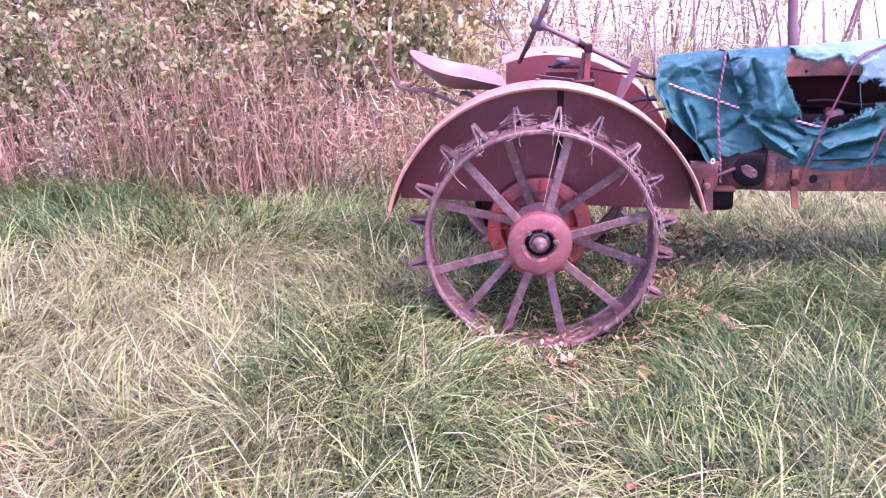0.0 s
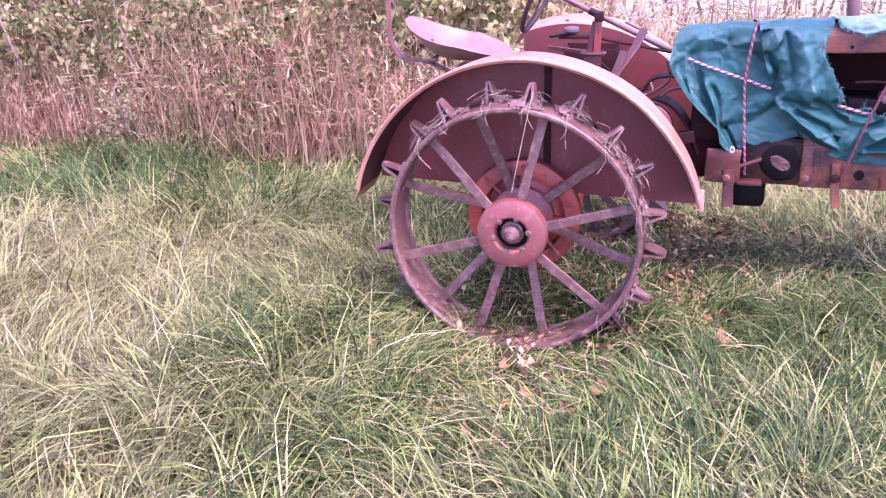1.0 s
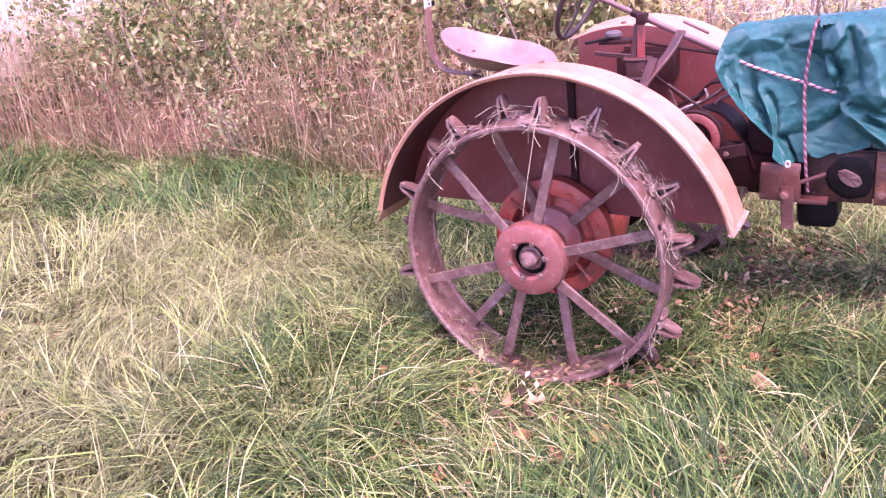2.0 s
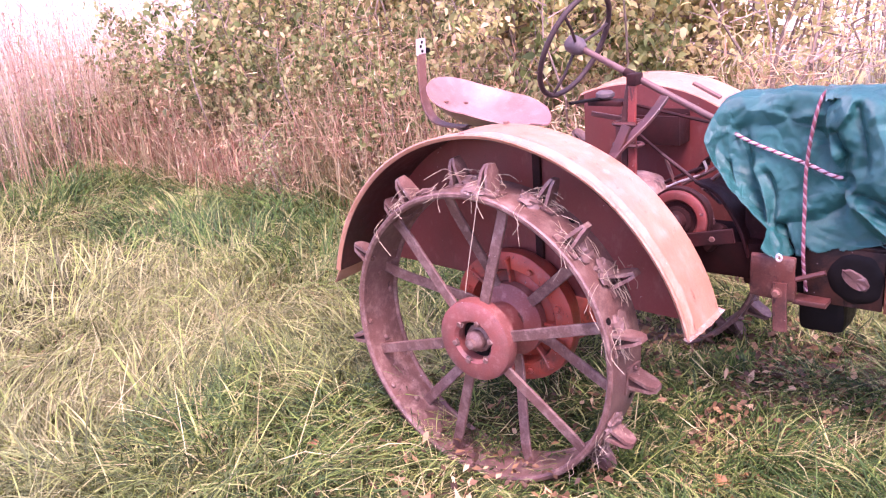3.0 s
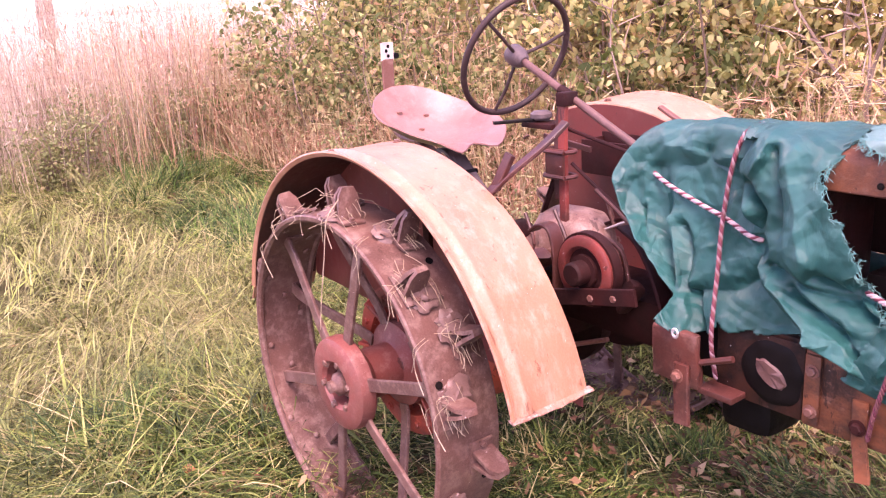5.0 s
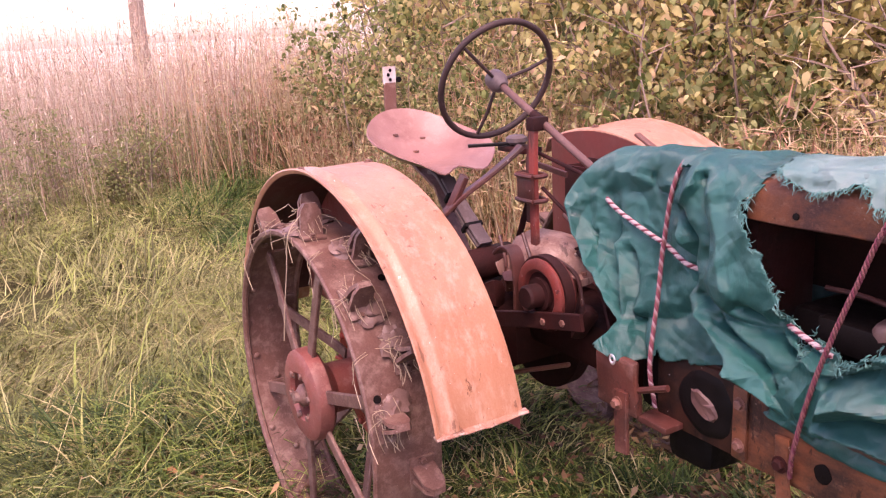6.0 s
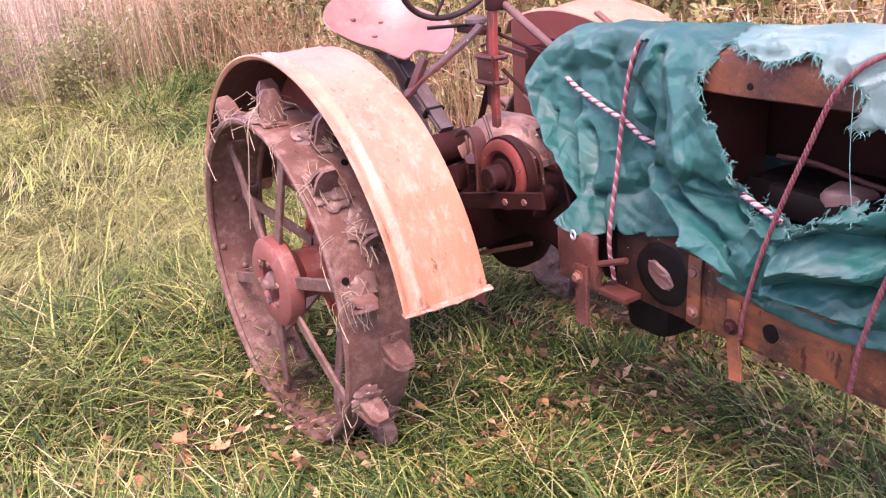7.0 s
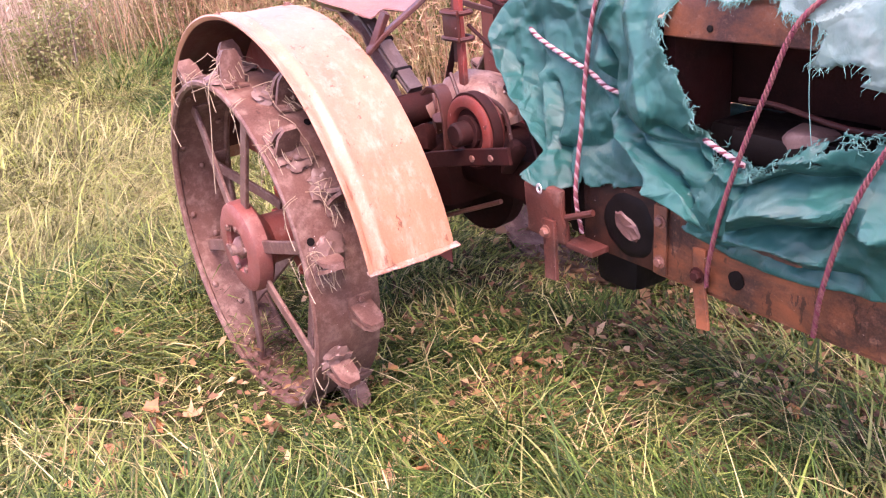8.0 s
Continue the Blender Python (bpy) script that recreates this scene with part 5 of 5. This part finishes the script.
def blades(x, y, z, length, width, azim, lean, curl, segs=3):
    """Bent tapering blades. Returns places and triangles."""
    n = len(x)
    t = np.linspace(0, 1, segs + 1)
    dx, dy = np.cos(azim), np.sin(azim)
    verts = np.empty((n, 2 * segs + 1, 3), np.float32)
    px, pz = np.zeros(n), np.zeros(n)
    roll = rng.uniform(-0.9, 0.9, n)
    for k in range(segs + 1):
        if k:
            ang = lean + curl * (t[k] - 0.5 / segs)
            px = px + length / segs * np.sin(ang)
            pz = pz + length / segs * np.cos(ang)
        cx, cy, cz = x + dx * px, y + dy * px, z + np.maximum(pz, 0.008)
        w = 0.5 * width * (1 - t[k] ** 1.6)
        if k < segs:
            sx, sy, sz = -dy * np.cos(roll), dx * np.cos(roll), np.sin(roll) * 0.6
            verts[:, 2 * k] = np.stack([cx - sx * w, cy - sy * w, cz - sz * w], 1)
            verts[:, 2 * k + 1] = np.stack([cx + sx * w, cy + sy * w, cz + sz * w], 1)
        else:
            verts[:, 2 * k] = np.stack([cx, cy, cz], 1)
    tri = []
    for k in range(segs - 1):
        a = 2 * k
        tri += [(a, a + 1, a + 3), (a, a + 3, a + 2)]
    a = 2 * (segs - 1)
    tri.append((a, a + 1, a + 2))
    tris = (np.array(tri)[None] + (np.arange(n) * (2 * segs + 1))[:, None, None]).reshape(-1, 3)
    return verts.reshape(-1, 3), tris


def scatter(n, x0, x1, y0, y1):
    return rng.uniform(x0, x1, n), rng.uniform(y0, y1, n)


def trodden(x, y):
    """How long the grass stands: short round the sunken wheels, and under the tractor, where bared dark soil adds to
    the shade.
    """
    f = np.ones_like(x)
    for wx, wy in ((0.05, 0.0), (0.05, 1.40)):
        f *= 1 - 0.72 * np.exp(-((x - wx) / 0.50) ** 2 - ((y - wy) / 0.36) ** 2)
    return f * (1 - 0.45 * np.exp(-((x - 0.9) / 1.1) ** 4 - ((y - 0.95) / 0.50) ** 4))


def lodged(name, locks, per, area, size, label, material, rise=(0.15, 0.9), bend=(0.7, 1.5), width=(0.0045, 0.0095), parallel=0.42, loose=0.040, lift=0.035, segs=4):
    """Long grass laid over in locks: the blades of a lock rise together, arch and fall the same way, and the ways drift in swirls."""
    cx, cy = scatter(locks, *area)
    way = 2 * np.pi * 1.4 * field(cx, cy, 1.5, 8) + rng.normal(0, 1.1, locks)
    tall = (0.55 + 0.75 * field(cx, cy, 2.2, 3)) * rng.uniform(0.7, 1.25, locks)
    steep = rng.uniform(*rise, locks)
    k = np.repeat(np.arange(locks), per)
    n = len(k)
    x, y = cx[k] + rng.normal(0, loose, n), cy[k] + rng.normal(0, loose, n)
    short = trodden(x, y)
    length = size * tall[k] * rng.uniform(0.45, 1.25, n) * short
    lean = np.clip(steep[k] + rng.normal(0, 0.22, n), 0.02, 1.4)
    curl = rng.uniform(*bend, n) * np.clip(2.1 - lean, 0.3, 1.6)
    v, t = blades(x, y, soil(x, y) - 0.006 + rng.uniform(0, lift, n) * short, length, rng.uniform(*width, n), way[k] + rng.normal(0, parallel, n), lean, curl, segs)
    return tagged(arrays(name, v, t, material), label, "grass", kind="stuff")


NEAR = (-2.7, 2.4, -1.9, 1.9)
ROUGH = (-8.5, 3.4, -2.8, 4.2)
lodged("meadow_grass", 3400, 20, NEAR, 0.30, "long green and yellowing meadow grass laid over in swirls", GRASS)
lodged("fine_grass", 1500, 16, NEAR, 0.20, "thin upright blades standing out of the matted grass", GRASS, (0.05, 0.6), (0.3, 1.0), (0.003, 0.006), 1.2, 0.06, 0.01)
lodged("dry_grass", 1500, 9, NEAR, 0.33, "pale dry grass lying flat over the meadow", STRAWMAT, (0.9, 1.4), (0.1, 0.5), (0.0025, 0.006), 0.6, 0.09, 0.075)
lodged("rough_grass", 2900, 16, ROUGH, 0.38, "taller rough grass towards the thicket", GRASS, width=(0.005, 0.010), loose=0.07)
lodged("deep_green_grass", 300, 26, (-6.2, -0.5, 0.9, 2.4), 0.50, "rank dark green grass fallen over before the thicket", RANKGRASS, (0.1, 0.7), (0.8, 1.5), (0.006, 0.011), 0.35, 0.08)
lodged("rough_straw", 1300, 8, ROUGH, 0.36, "bleached straw lying in the rough grass", STRAWMAT, (0.8, 1.4), (0.1, 0.6), (0.004, 0.008), 0.6, 0.1, 0.09)
lodged("outer_grass", 2700, 14, (-10.0, 8.0, -7.5, 4.5), 0.40, "meadow grass farther out", GRASS, width=(0.007, 0.014), loose=0.10, segs=3)
lodged("rail_straw", 420, 12, (0.7, 2.6, 0.3, 1.8), 0.24, "bleached straw and stems lying under the frame rail", STRAWMAT, (0.9, 1.45), (0.05, 0.4), (0.003, 0.007), 0.9, 0.07, 0.09)
# dark tufts added to deepen the shade on the ground by the tractor
lodged("shade_grass", 560, 24, (0.30, 2.5, -0.95, 1.2), 0.32, "dark green grass tufts that deepen the shade beside the tractor", RANKGRASS, (0.05, 0.8), (0.6, 1.4), (0.004, 0.009), 0.5, 0.03)


# ---------------------------------------------------------------- litter and fallen leaves
def flat_leaves(n, area, size, z_lift):
    """Small curled leaf fragments lying at random."""
    x, y = scatter(n, *area)
    z = soil(x, y) + rng.uniform(0.0, z_lift, n)
    a = rng.uniform(0, 2 * np.pi, n)
    s = size * rng.uniform(0.5, 1.4, n)
    tilt, tilt2 = rng.normal(0, 0.45, n), rng.normal(0, 0.45, n)
    shape = np.array([(-1, 0, 0), (-0.2, 0.55, 0.22), (1, 0, 0.1), (-0.2, -0.55, 0.22)])
    v = np.empty((n, 4, 3), np.float32)
    for k, (u, w, h) in enumerate(shape):
        lx, ly = s * u, s * w
        v[:, k, 0] = x + lx * np.cos(a) - ly * np.sin(a)
        v[:, k, 1] = y + lx * np.sin(a) + ly * np.cos(a)
        v[:, k, 2] = z + s * h + lx * tilt + ly * tilt2
    t = (np.array([(0, 1, 2), (0, 2, 3)])[None] + (np.arange(n) * 4)[:, None, None]).reshape(-1, 3)
    return v.reshape(-1, 3), t


v, t = flat_leaves(9000, (-2.5, 2.6, -1.6, 2.2), 0.016, 0.09)
tagged(arrays("leaf_litter", v, t, LITTER), "crumbled brown leaf litter in the grass", "leaf litter", kind="stuff")
v, t = flat_leaves(11000, (0.6, 2.8, 0.35, 1.9), 0.017, 0.09)
tagged(arrays("rail_litter", v, t, LITTER), "brown leaf litter beside the frame rail", "leaf litter", kind="stuff")
v, t = flat_leaves(12000, (-9, 4, 1.2, 4.5), 0.03, 0.08)
tagged(arrays("thicket_litter", v, t, LITTER), "brown leaf litter under the thicket", "leaf litter", kind="stuff")


def maple_leaf(seed):
    rnd = random.Random(seed)
    bm = bmesh.new()
    rim = []
    for k in range(20):
        a = 2 * math.pi * k / 20
        lobe = 0.74 + 0.26 * abs(math.cos(2.5 * a)) ** 0.8
        lobe *= (0.86 if k % 2 else 1.05) * rnd.uniform(0.88, 1.1)
        if abs(a - math.pi) < 0.4:
            lobe *= 0.6
        rim.append(Vector((0.045 * lobe * math.cos(a), 0.042 * lobe * math.sin(a), 0)))
    c1, c2, ph = rnd.uniform(0.3, 0.8), rnd.uniform(0.2, 0.6), rnd.uniform(0, 6)

    def lift(p):
        r = math.hypot(p.x, p.y) / 0.045
        return Vector((p.x, p.y, 0.045 * (c1 * r * r * math.cos(2 * math.atan2(p.y, p.x) + ph) + c2 * r * r)))
    inner = [bm.verts.new(lift(p * 0.5)) for p in rim]
    outer = [bm.verts.new(lift(p)) for p in rim]
    mid = bm.verts.new((0, 0, 0))
    for k in range(20):
        bm.faces.new((mid, inner[k], inner[(k + 1) % 20]))
        bm.faces.new((inner[k], outer[k], outer[(k + 1) % 20], inner[(k + 1) % 20]))
    tube([(-0.028, 0, 0.002), (-0.05, 0.004, 0.006), (-0.075, 0.002, 0.004)], 0.0011, 4, bm)
    return bm


leaf0 = [part("fallen_leaf", maple_leaf(s), MAPLE) for s in range(4)]
rnd = random.Random(21)
spots = [(0.06, -0.39), (0.13, -0.29), (0.35, -0.62), (0.46, -0.43), (0.73, 0.12), (0.83, 0.2), (0.9, 0.25), (0.9, 0.09),
         (0.87, -0.02), (0.41, -0.14), (0.38, 0.19), (1.13, 0.9), (1.11, 1.45), (-0.14, -0.74), (-0.1, -0.57), (0.19, -0.53),
         (-0.36, -0.93), (0.13, -0.65), (0.43, -0.49), (0.8, 0.13), (1.14, 0.14), (-2.07, 0.64), (-1.43, -0.37), (-1.1, -0.91),
         (0.45, -0.67), (0.71, -0.48), (0.83, -0.48), (1.16, -0.31), (0.03, -0.86)]
while len(spots) < 72:
    x, y = rnd.uniform(-2.4, 2.2), rnd.uniform(-1.5, 1.7)
    if rnd.random() < 0.35 + 0.5 * (x > -0.8):
        spots.append((x, y))
for i, (x, y) in enumerate(spots):
    s = rnd.uniform(0.65, 1.05) if i < 29 else rnd.uniform(0.35, 0.8)
    m = pose(x, y, hump(x, y) + rnd.uniform(0.045, 0.085), rnd.gauss(0, 24), rnd.gauss(0, 24), rnd.uniform(0, 360)) @ Matrix.Diagonal((s, s, s, 1))
    ob = leaf0[i] if i < 4 else share(leaf0[i % 4], m)
    ob.matrix_basis = m
    tagged(ob, "curled orange-brown fallen maple leaf on the grass", "leaf", "fallen leaves")


# ---------------------------------------------------------------- thicket
def leaf_cloud(centers, per, size, spread, seed):
    """Folded leaves round points, drooping, each of four triangles."""
    r = np.random.default_rng(seed)
    c = np.repeat(np.asarray(centers), per, axis=0)
    n = len(c)
    p = c + r.normal(0, spread, (n, 3)) * (1, 1, 0.8)
    s = size * r.uniform(0.55, 1.35, n)
    a, droop, roll = r.uniform(0, 2 * np.pi, n), r.uniform(-0.2, 1.3, n), r.normal(0, 0.7, n)
    ax = np.stack([np.cos(a) * np.cos(droop), np.sin(a) * np.cos(droop), -np.sin(droop)], 1)
    side = np.stack([-np.sin(a), np.cos(a), np.zeros(n)], 1)
    nor = np.cross(ax, side)
    side, nor = side * np.cos(roll)[:, None] + nor * np.sin(roll)[:, None], nor * np.cos(roll)[:, None] - side * np.sin(roll)[:, None]
    v = np.empty((n, 6, 3), np.float32)
    for k, (u, w, h) in enumerate([(0, 0, 0), (0.28, 0.27, 0.10), (0.68, 0.23, 0.06), (1.0, 0, -0.14), (0.68, -0.23, 0.06), (0.28, -0.27, 0.10)]):
        v[:, k] = p + s[:, None] * (u * ax + w * side + h * nor)
    t = (np.array([(0, 1, 5), (1, 2, 5), (2, 4, 5), (2, 3, 4)])[None] + (np.arange(n) * 6)[:, None, None]).reshape(-1, 3)
    return v.reshape(-1, 3), t


def branching(height, spread, stems, seed, twigs=7, thick=0.012, lean=0.25):
    """Stems with side twigs. Returns the bmesh and the twig places that carry leaves."""
    r = random.Random(seed)
    bm = bmesh.new()
    tips = []
    for _ in range(stems):
        a, b = r.uniform(0, 6.283), r.uniform(0, 1) * spread * 0.5
        base = Vector((b * math.cos(a), b * math.sin(a), -0.03))
        h = height * r.uniform(0.6, 1.05)
        dirn = Vector((math.cos(a) * lean * r.uniform(0.2, 1.6), math.sin(a) * lean * r.uniform(0.2, 1.6), 1))
        pts = [base + dirn * h * t + 0.07 * h * t * Vector((r.gauss(0, 1), r.gauss(0, 1), 0)) for t in (0, 0.3, 0.55, 0.8, 1.0)]
        th = thick * r.uniform(0.6, 1.2)
        tube(smooth_path(pts, 2), [th * (1 - 0.085 * k) for k in range(9)], 5, bm)
        for k in range(twigs):
            t = r.uniform(0.22, 1.0)
            q = pts[0].lerp(pts[-1], t)
            e = Vector((r.gauss(0, 1), r.gauss(0, 1), r.uniform(0.0, 0.9))).normalized() * h * 0.26 * r.uniform(0.5, 1.3)
            tube([q, q + e * 0.5 + Vector((0, 0, 0.01)), q + e], [th * 0.45, th * 0.3, th * 0.12], 3, bm)
            tips += [q + e * f for f in (0.4, 0.7, 1.0)]
    return bm, tips


def shrub_kind(seed, height, spread, stems, per, size, material, label, twigs=9):
    root = new("shrub")
    bm, tips = branching(height, spread, stems, seed, twigs)
    part("stem", bm, BARK, root, smooth=False)
    v, t = leaf_cloud([tuple(p) for p in tips], per, size, 0.075, seed)
    arrays("crown", v, t, material, root)
    return tagged(root, label, "shrub", "thicket behind the tractor")


kinds = [shrub_kind(31, 1.9, 0.9, 11, 11, 0.070, LEAF, "leafy green shrub turning yellow in the thicket"),
         shrub_kind(32, 1.6, 0.8, 10, 11, 0.062, LEAF, "dense green shrub with small yellowing leaves"),
         shrub_kind(33, 2.1, 1.0, 11, 10, 0.062, YELLOWLEAF, "tall shrub with pale yellow autumn leaves")]
rnd = random.Random(4)
places = []
for i in range(24):
    u = i / 23
    x = -5.6 + 4.5 * u + rnd.uniform(-0.3, 0.3)
    row = i % 3
    y = 2.95 + 0.36 * row * 2 + rnd.uniform(-0.2, 0.35) + 0.25 * max(0, x + 2.5)
    places.append((x, y, kinds[2 if x > -2.4 and i % 3 else (0, 1, 0, 2, 1)[i % 5]]))
for i in range(11):
    places.append((-6.4 + 0.5 * i + rnd.uniform(-0.2, 0.2), 4.5 + rnd.uniform(-0.2, 0.5), kinds[(0, 2, 1)[i % 3]]))
for i in range(2):
    places.append((-1.2 + rnd.uniform(-0.5, 0.5), 4.6 + rnd.uniform(-0.3, 1.2), kinds[2]))
used = set()
for x, y, k in places:
    s = rnd.uniform(0.8, 1.15) * (1.22 if y > 4.2 else 1.0)
    m = pose(x, y, 0, 0, 0, rnd.uniform(0, 360)) @ Matrix.Diagonal((s, s, s * rnd.uniform(0.85, 1.1), 1))
    if k.name in used:
        copy_thing(k, m)
    else:
        used.add(k.name)
        k.matrix_basis = m


# low leafy weeds in front of the dry stalks
low = shrub_kind(34, 0.7, 0.5, 8, 8, 0.034, FERN, "low green weed clump at the meadow's edge", 7)
low["category"], low["group"] = "weed", "weed clumps"
for i in range(18):
    a = rnd.random()
    x, y = (rnd.uniform(-8.0, -5.0), rnd.uniform(-1.2, 2.6)) if a < 0.35 else (rnd.uniform(-5.2, 0.8), rnd.uniform(2.0, 3.1))
    s = rnd.uniform(0.6, 1.2)
    m = pose(x, y, 0, 0, 0, rnd.uniform(0, 360)) @ Matrix.Diagonal((s, s, s, 1))
    if i:
        copy_thing(low, m)
    else:
        low.matrix_basis = m


# tall feathery weeds among the dry stalks
feather = new("tall_weed")
bm, tips = branching(1.35, 0.35, 7, 36, 10, 0.006, 0.22)
part("stem", bm, BARK, feather, smooth=False)
v, t = leaf_cloud([tuple(p) for p in tips], 4, 0.050, 0.045, 36)
arrays("leaves", v, t, FERN, feather)
tagged(feather, "tall feathery weed with small drooping grey-green leaves", "weed", "tall weeds")
for i in range(20):
    x, y, s = rnd.uniform(-9.5, -6.0), rnd.uniform(-1.0, 2.8), rnd.uniform(0.6, 1.15)
    m = pose(x, y, 0, 0, 0, rnd.uniform(0, 360)) @ Matrix.Diagonal((s, s, s, 1))
    if i:
        copy_thing(feather, m)
    else:
        feather.matrix_basis = m


def stalks(n, area, height, seed, name, label, material, width=0.006, lean=0.10):
    """Upright dry stems with a ragged seed head."""
    r = np.random.default_rng(seed)
    x, y = r.uniform(area[0], area[1], n), r.uniform(area[2], area[3], n)
    h = height * r.uniform(0.4, 1.35, n) * (0.6 + 0.7 * field(x, y, 1.6, seed))
    v1, t1 = blades(x, y, np.zeros(n), h, r.uniform(0.5, 1.4, n) * width, r.uniform(0, 6.283, n), np.abs(r.normal(lean, lean + 0.04, n)), r.uniform(0, 0.35, n))
    k = r.random(n) < 0.7
    rep = 5
    f = r.uniform(0.45, 1.05, (k.sum(), rep))
    hx, hy, hh = np.repeat(x[k], rep), np.repeat(y[k], rep), (h[k][:, None] * f).ravel()
    m = len(hx)
    v2, t2 = blades(hx + r.normal(0, 0.03, m), hy + r.normal(0, 0.03, m), hh, r.uniform(0.05, 0.16, m), r.uniform(0.006, 0.014, m), r.uniform(0, 6.283, m), r.uniform(0.2, 1.6, m), r.uniform(0, 1.4, m), 2)
    v = np.concatenate([v1, v2])
    t = np.concatenate([t1, t2 + len(v1)])
    return tagged(arrays(name, v, t, material), label, "weeds", kind="stuff")


stalks(6500, (-6.8, 0.6, 2.1, 3.5), 0.95, 5, "thicket_weeds", "dry reddish weed stalks along the thicket's foot", REDWEED, 0.011, 0.5)
stalks(2800, (-6.6, -0.9, 2.2, 3.6), 1.25, 15, "russet_weeds", "tall russet weed stalks between the shrubs", REDWEED, 0.009, 0.2)
stalks(1300, (-9.5, -5.6, 1.0, 3.4), 1.65, 16, "rust_red_stalks", "dense rust-red weed stalks beside the shrubs", REDWEED, 0.007, 0.14)
stalks(15000, (-18.0, -6.0, -3.0, 7.0), 1.95, 6, "tall_dry_weeds", "tall pinkish dry grass and weed stalks", WEED)
stalks(9000, (-1.8, 6.5, 3.0, 6.2), 0.72, 7, "yellow_weeds", "pale yellow weeds under bare saplings", STRAWMAT, 0.008)


# ---------------------------------------------------------------- bare saplings and far trees
def sapling_kind(seed, height, thick, name="sapling", label="slender bare sapling with grey-brown bark", lean=0.06, stems=1, twigs=14):
    root = new(name)
    bm, tips = branching(height, 0.1, stems, seed, twigs, thick, lean)
    part("trunk", bm, BARK, root, smooth=False)
    v, t = leaf_cloud([tuple(p) for p in tips], 2, 0.05, 0.05, seed)
    arrays("leaves", v, t, YELLOWLEAF, root)
    return tagged(root, label, "tree", "bare saplings")


saps = [sapling_kind(51, 4.0, 0.022, twigs=26), sapling_kind(52, 5.5, 0.038, twigs=24), sapling_kind(53, 2.8, 0.014, stems=3, lean=0.2, twigs=16)]
rnd = random.Random(8)
for i in range(95):
    x, y = rnd.uniform(-2.0, 8.5), rnd.uniform(4.2, 12.0)
    m = pose(x, y, 0, 0, 0, rnd.uniform(0, 360))
    if i < 3:
        saps[i].matrix_basis = m
    else:
        copy_thing(saps[i % 3], m)
bare = sapling_kind(61, 1.9, 0.020, "bare_shrub", "leafless dark shrub with forked branches", 0.30, 5, 12)
bare.matrix_basis = pose(0.08, 3.2, 0)


def far_tree(seed, height):
    root = new("tree")
    r = random.Random(seed)
    bm = tube([(0, 0, -0.2), (0.1, 0, height * 0.35), (-0.1, 0.1, height * 0.7), (0, 0, height)], [0.28, 0.22, 0.12, 0.03], 8)
    tips = []
    for k in range(26):
        t = r.uniform(0.25, 0.95)
        a = r.uniform(0, 6.283)
        ln = height * 0.34 * (1.15 - t) * r.uniform(0.6, 1.2)
        q = Vector((0, 0, height * t))
        e = Vector((math.cos(a) * ln, math.sin(a) * ln, ln * 0.5))
        tube([q, q + e * 0.5, q + e], [0.09, 0.05, 0.015], 5, bm)
        tips += [q + e * f for f in (0.45, 0.7, 0.9, 1.1)]
    part("trunk", bm, BARK, root, smooth=False)
    v, t = leaf_cloud([tuple(p) for p in tips], 16, 0.38, 0.55, seed)
    arrays("crown", v, t, YELLOWLEAF, root)
    return tagged(root, "broad autumn tree beyond the pale field", "tree", "far tree line")


fars = [far_tree(71, 13.0), far_tree(72, 10.0)]
rnd = random.Random(9)
for i in range(40):
    a = radians(30 + 108 * i / 39)
    d = rnd.uniform(170, 230)
    m = pose(d * math.cos(a), d * math.sin(a), 0, 0, 0, rnd.uniform(0, 360)) @ Matrix.Diagonal((1.2, 1.2, rnd.uniform(0.8, 1.2), 1))
    if i < 2:
        fars[i].matrix_basis = m
    else:
        copy_thing(fars[i % 2], m)


def field_tree():
    """A tree with a bare trunk that forks high up."""
    root = new("tree")
    r = random.Random(81)
    bm = tube(smooth_path([(0, 0, -0.2), (0.05, 0, 1.2), (-0.04, 0.05, 2.6), (0.05, 0, 4.2)], 4), [0.21 - 0.006 * k for k in range(13)], 10)
    tips = []
    for k in range(14):
        a, q = r.uniform(0, 6.283), Vector((0.02, 0.01, r.uniform(2.9, 4.1)))
        e = Vector((math.cos(a) * r.uniform(0.8, 1.8), math.sin(a) * r.uniform(0.8, 1.8), r.uniform(1.2, 2.6)))
        tube([q, q + e * 0.5 + Vector((0, 0, -0.15)), q + e], [0.07, 0.045, 0.012], 6, bm)
        tips += [q + e * f for f in (0.5, 0.75, 1.0)]
    part("trunk", bm, BARK, root, smooth=False)
    v, t = leaf_cloud([tuple(p) for p in tips], 30, 0.09, 0.28, 81)
    arrays("crown", v, t, YELLOWLEAF, root)
    tagged(root, "grey-barked tree standing at the edge of the field", "tree", "far tree line")
    root.matrix_basis = pose(-17.5, 3.3, 0)


field_tree()
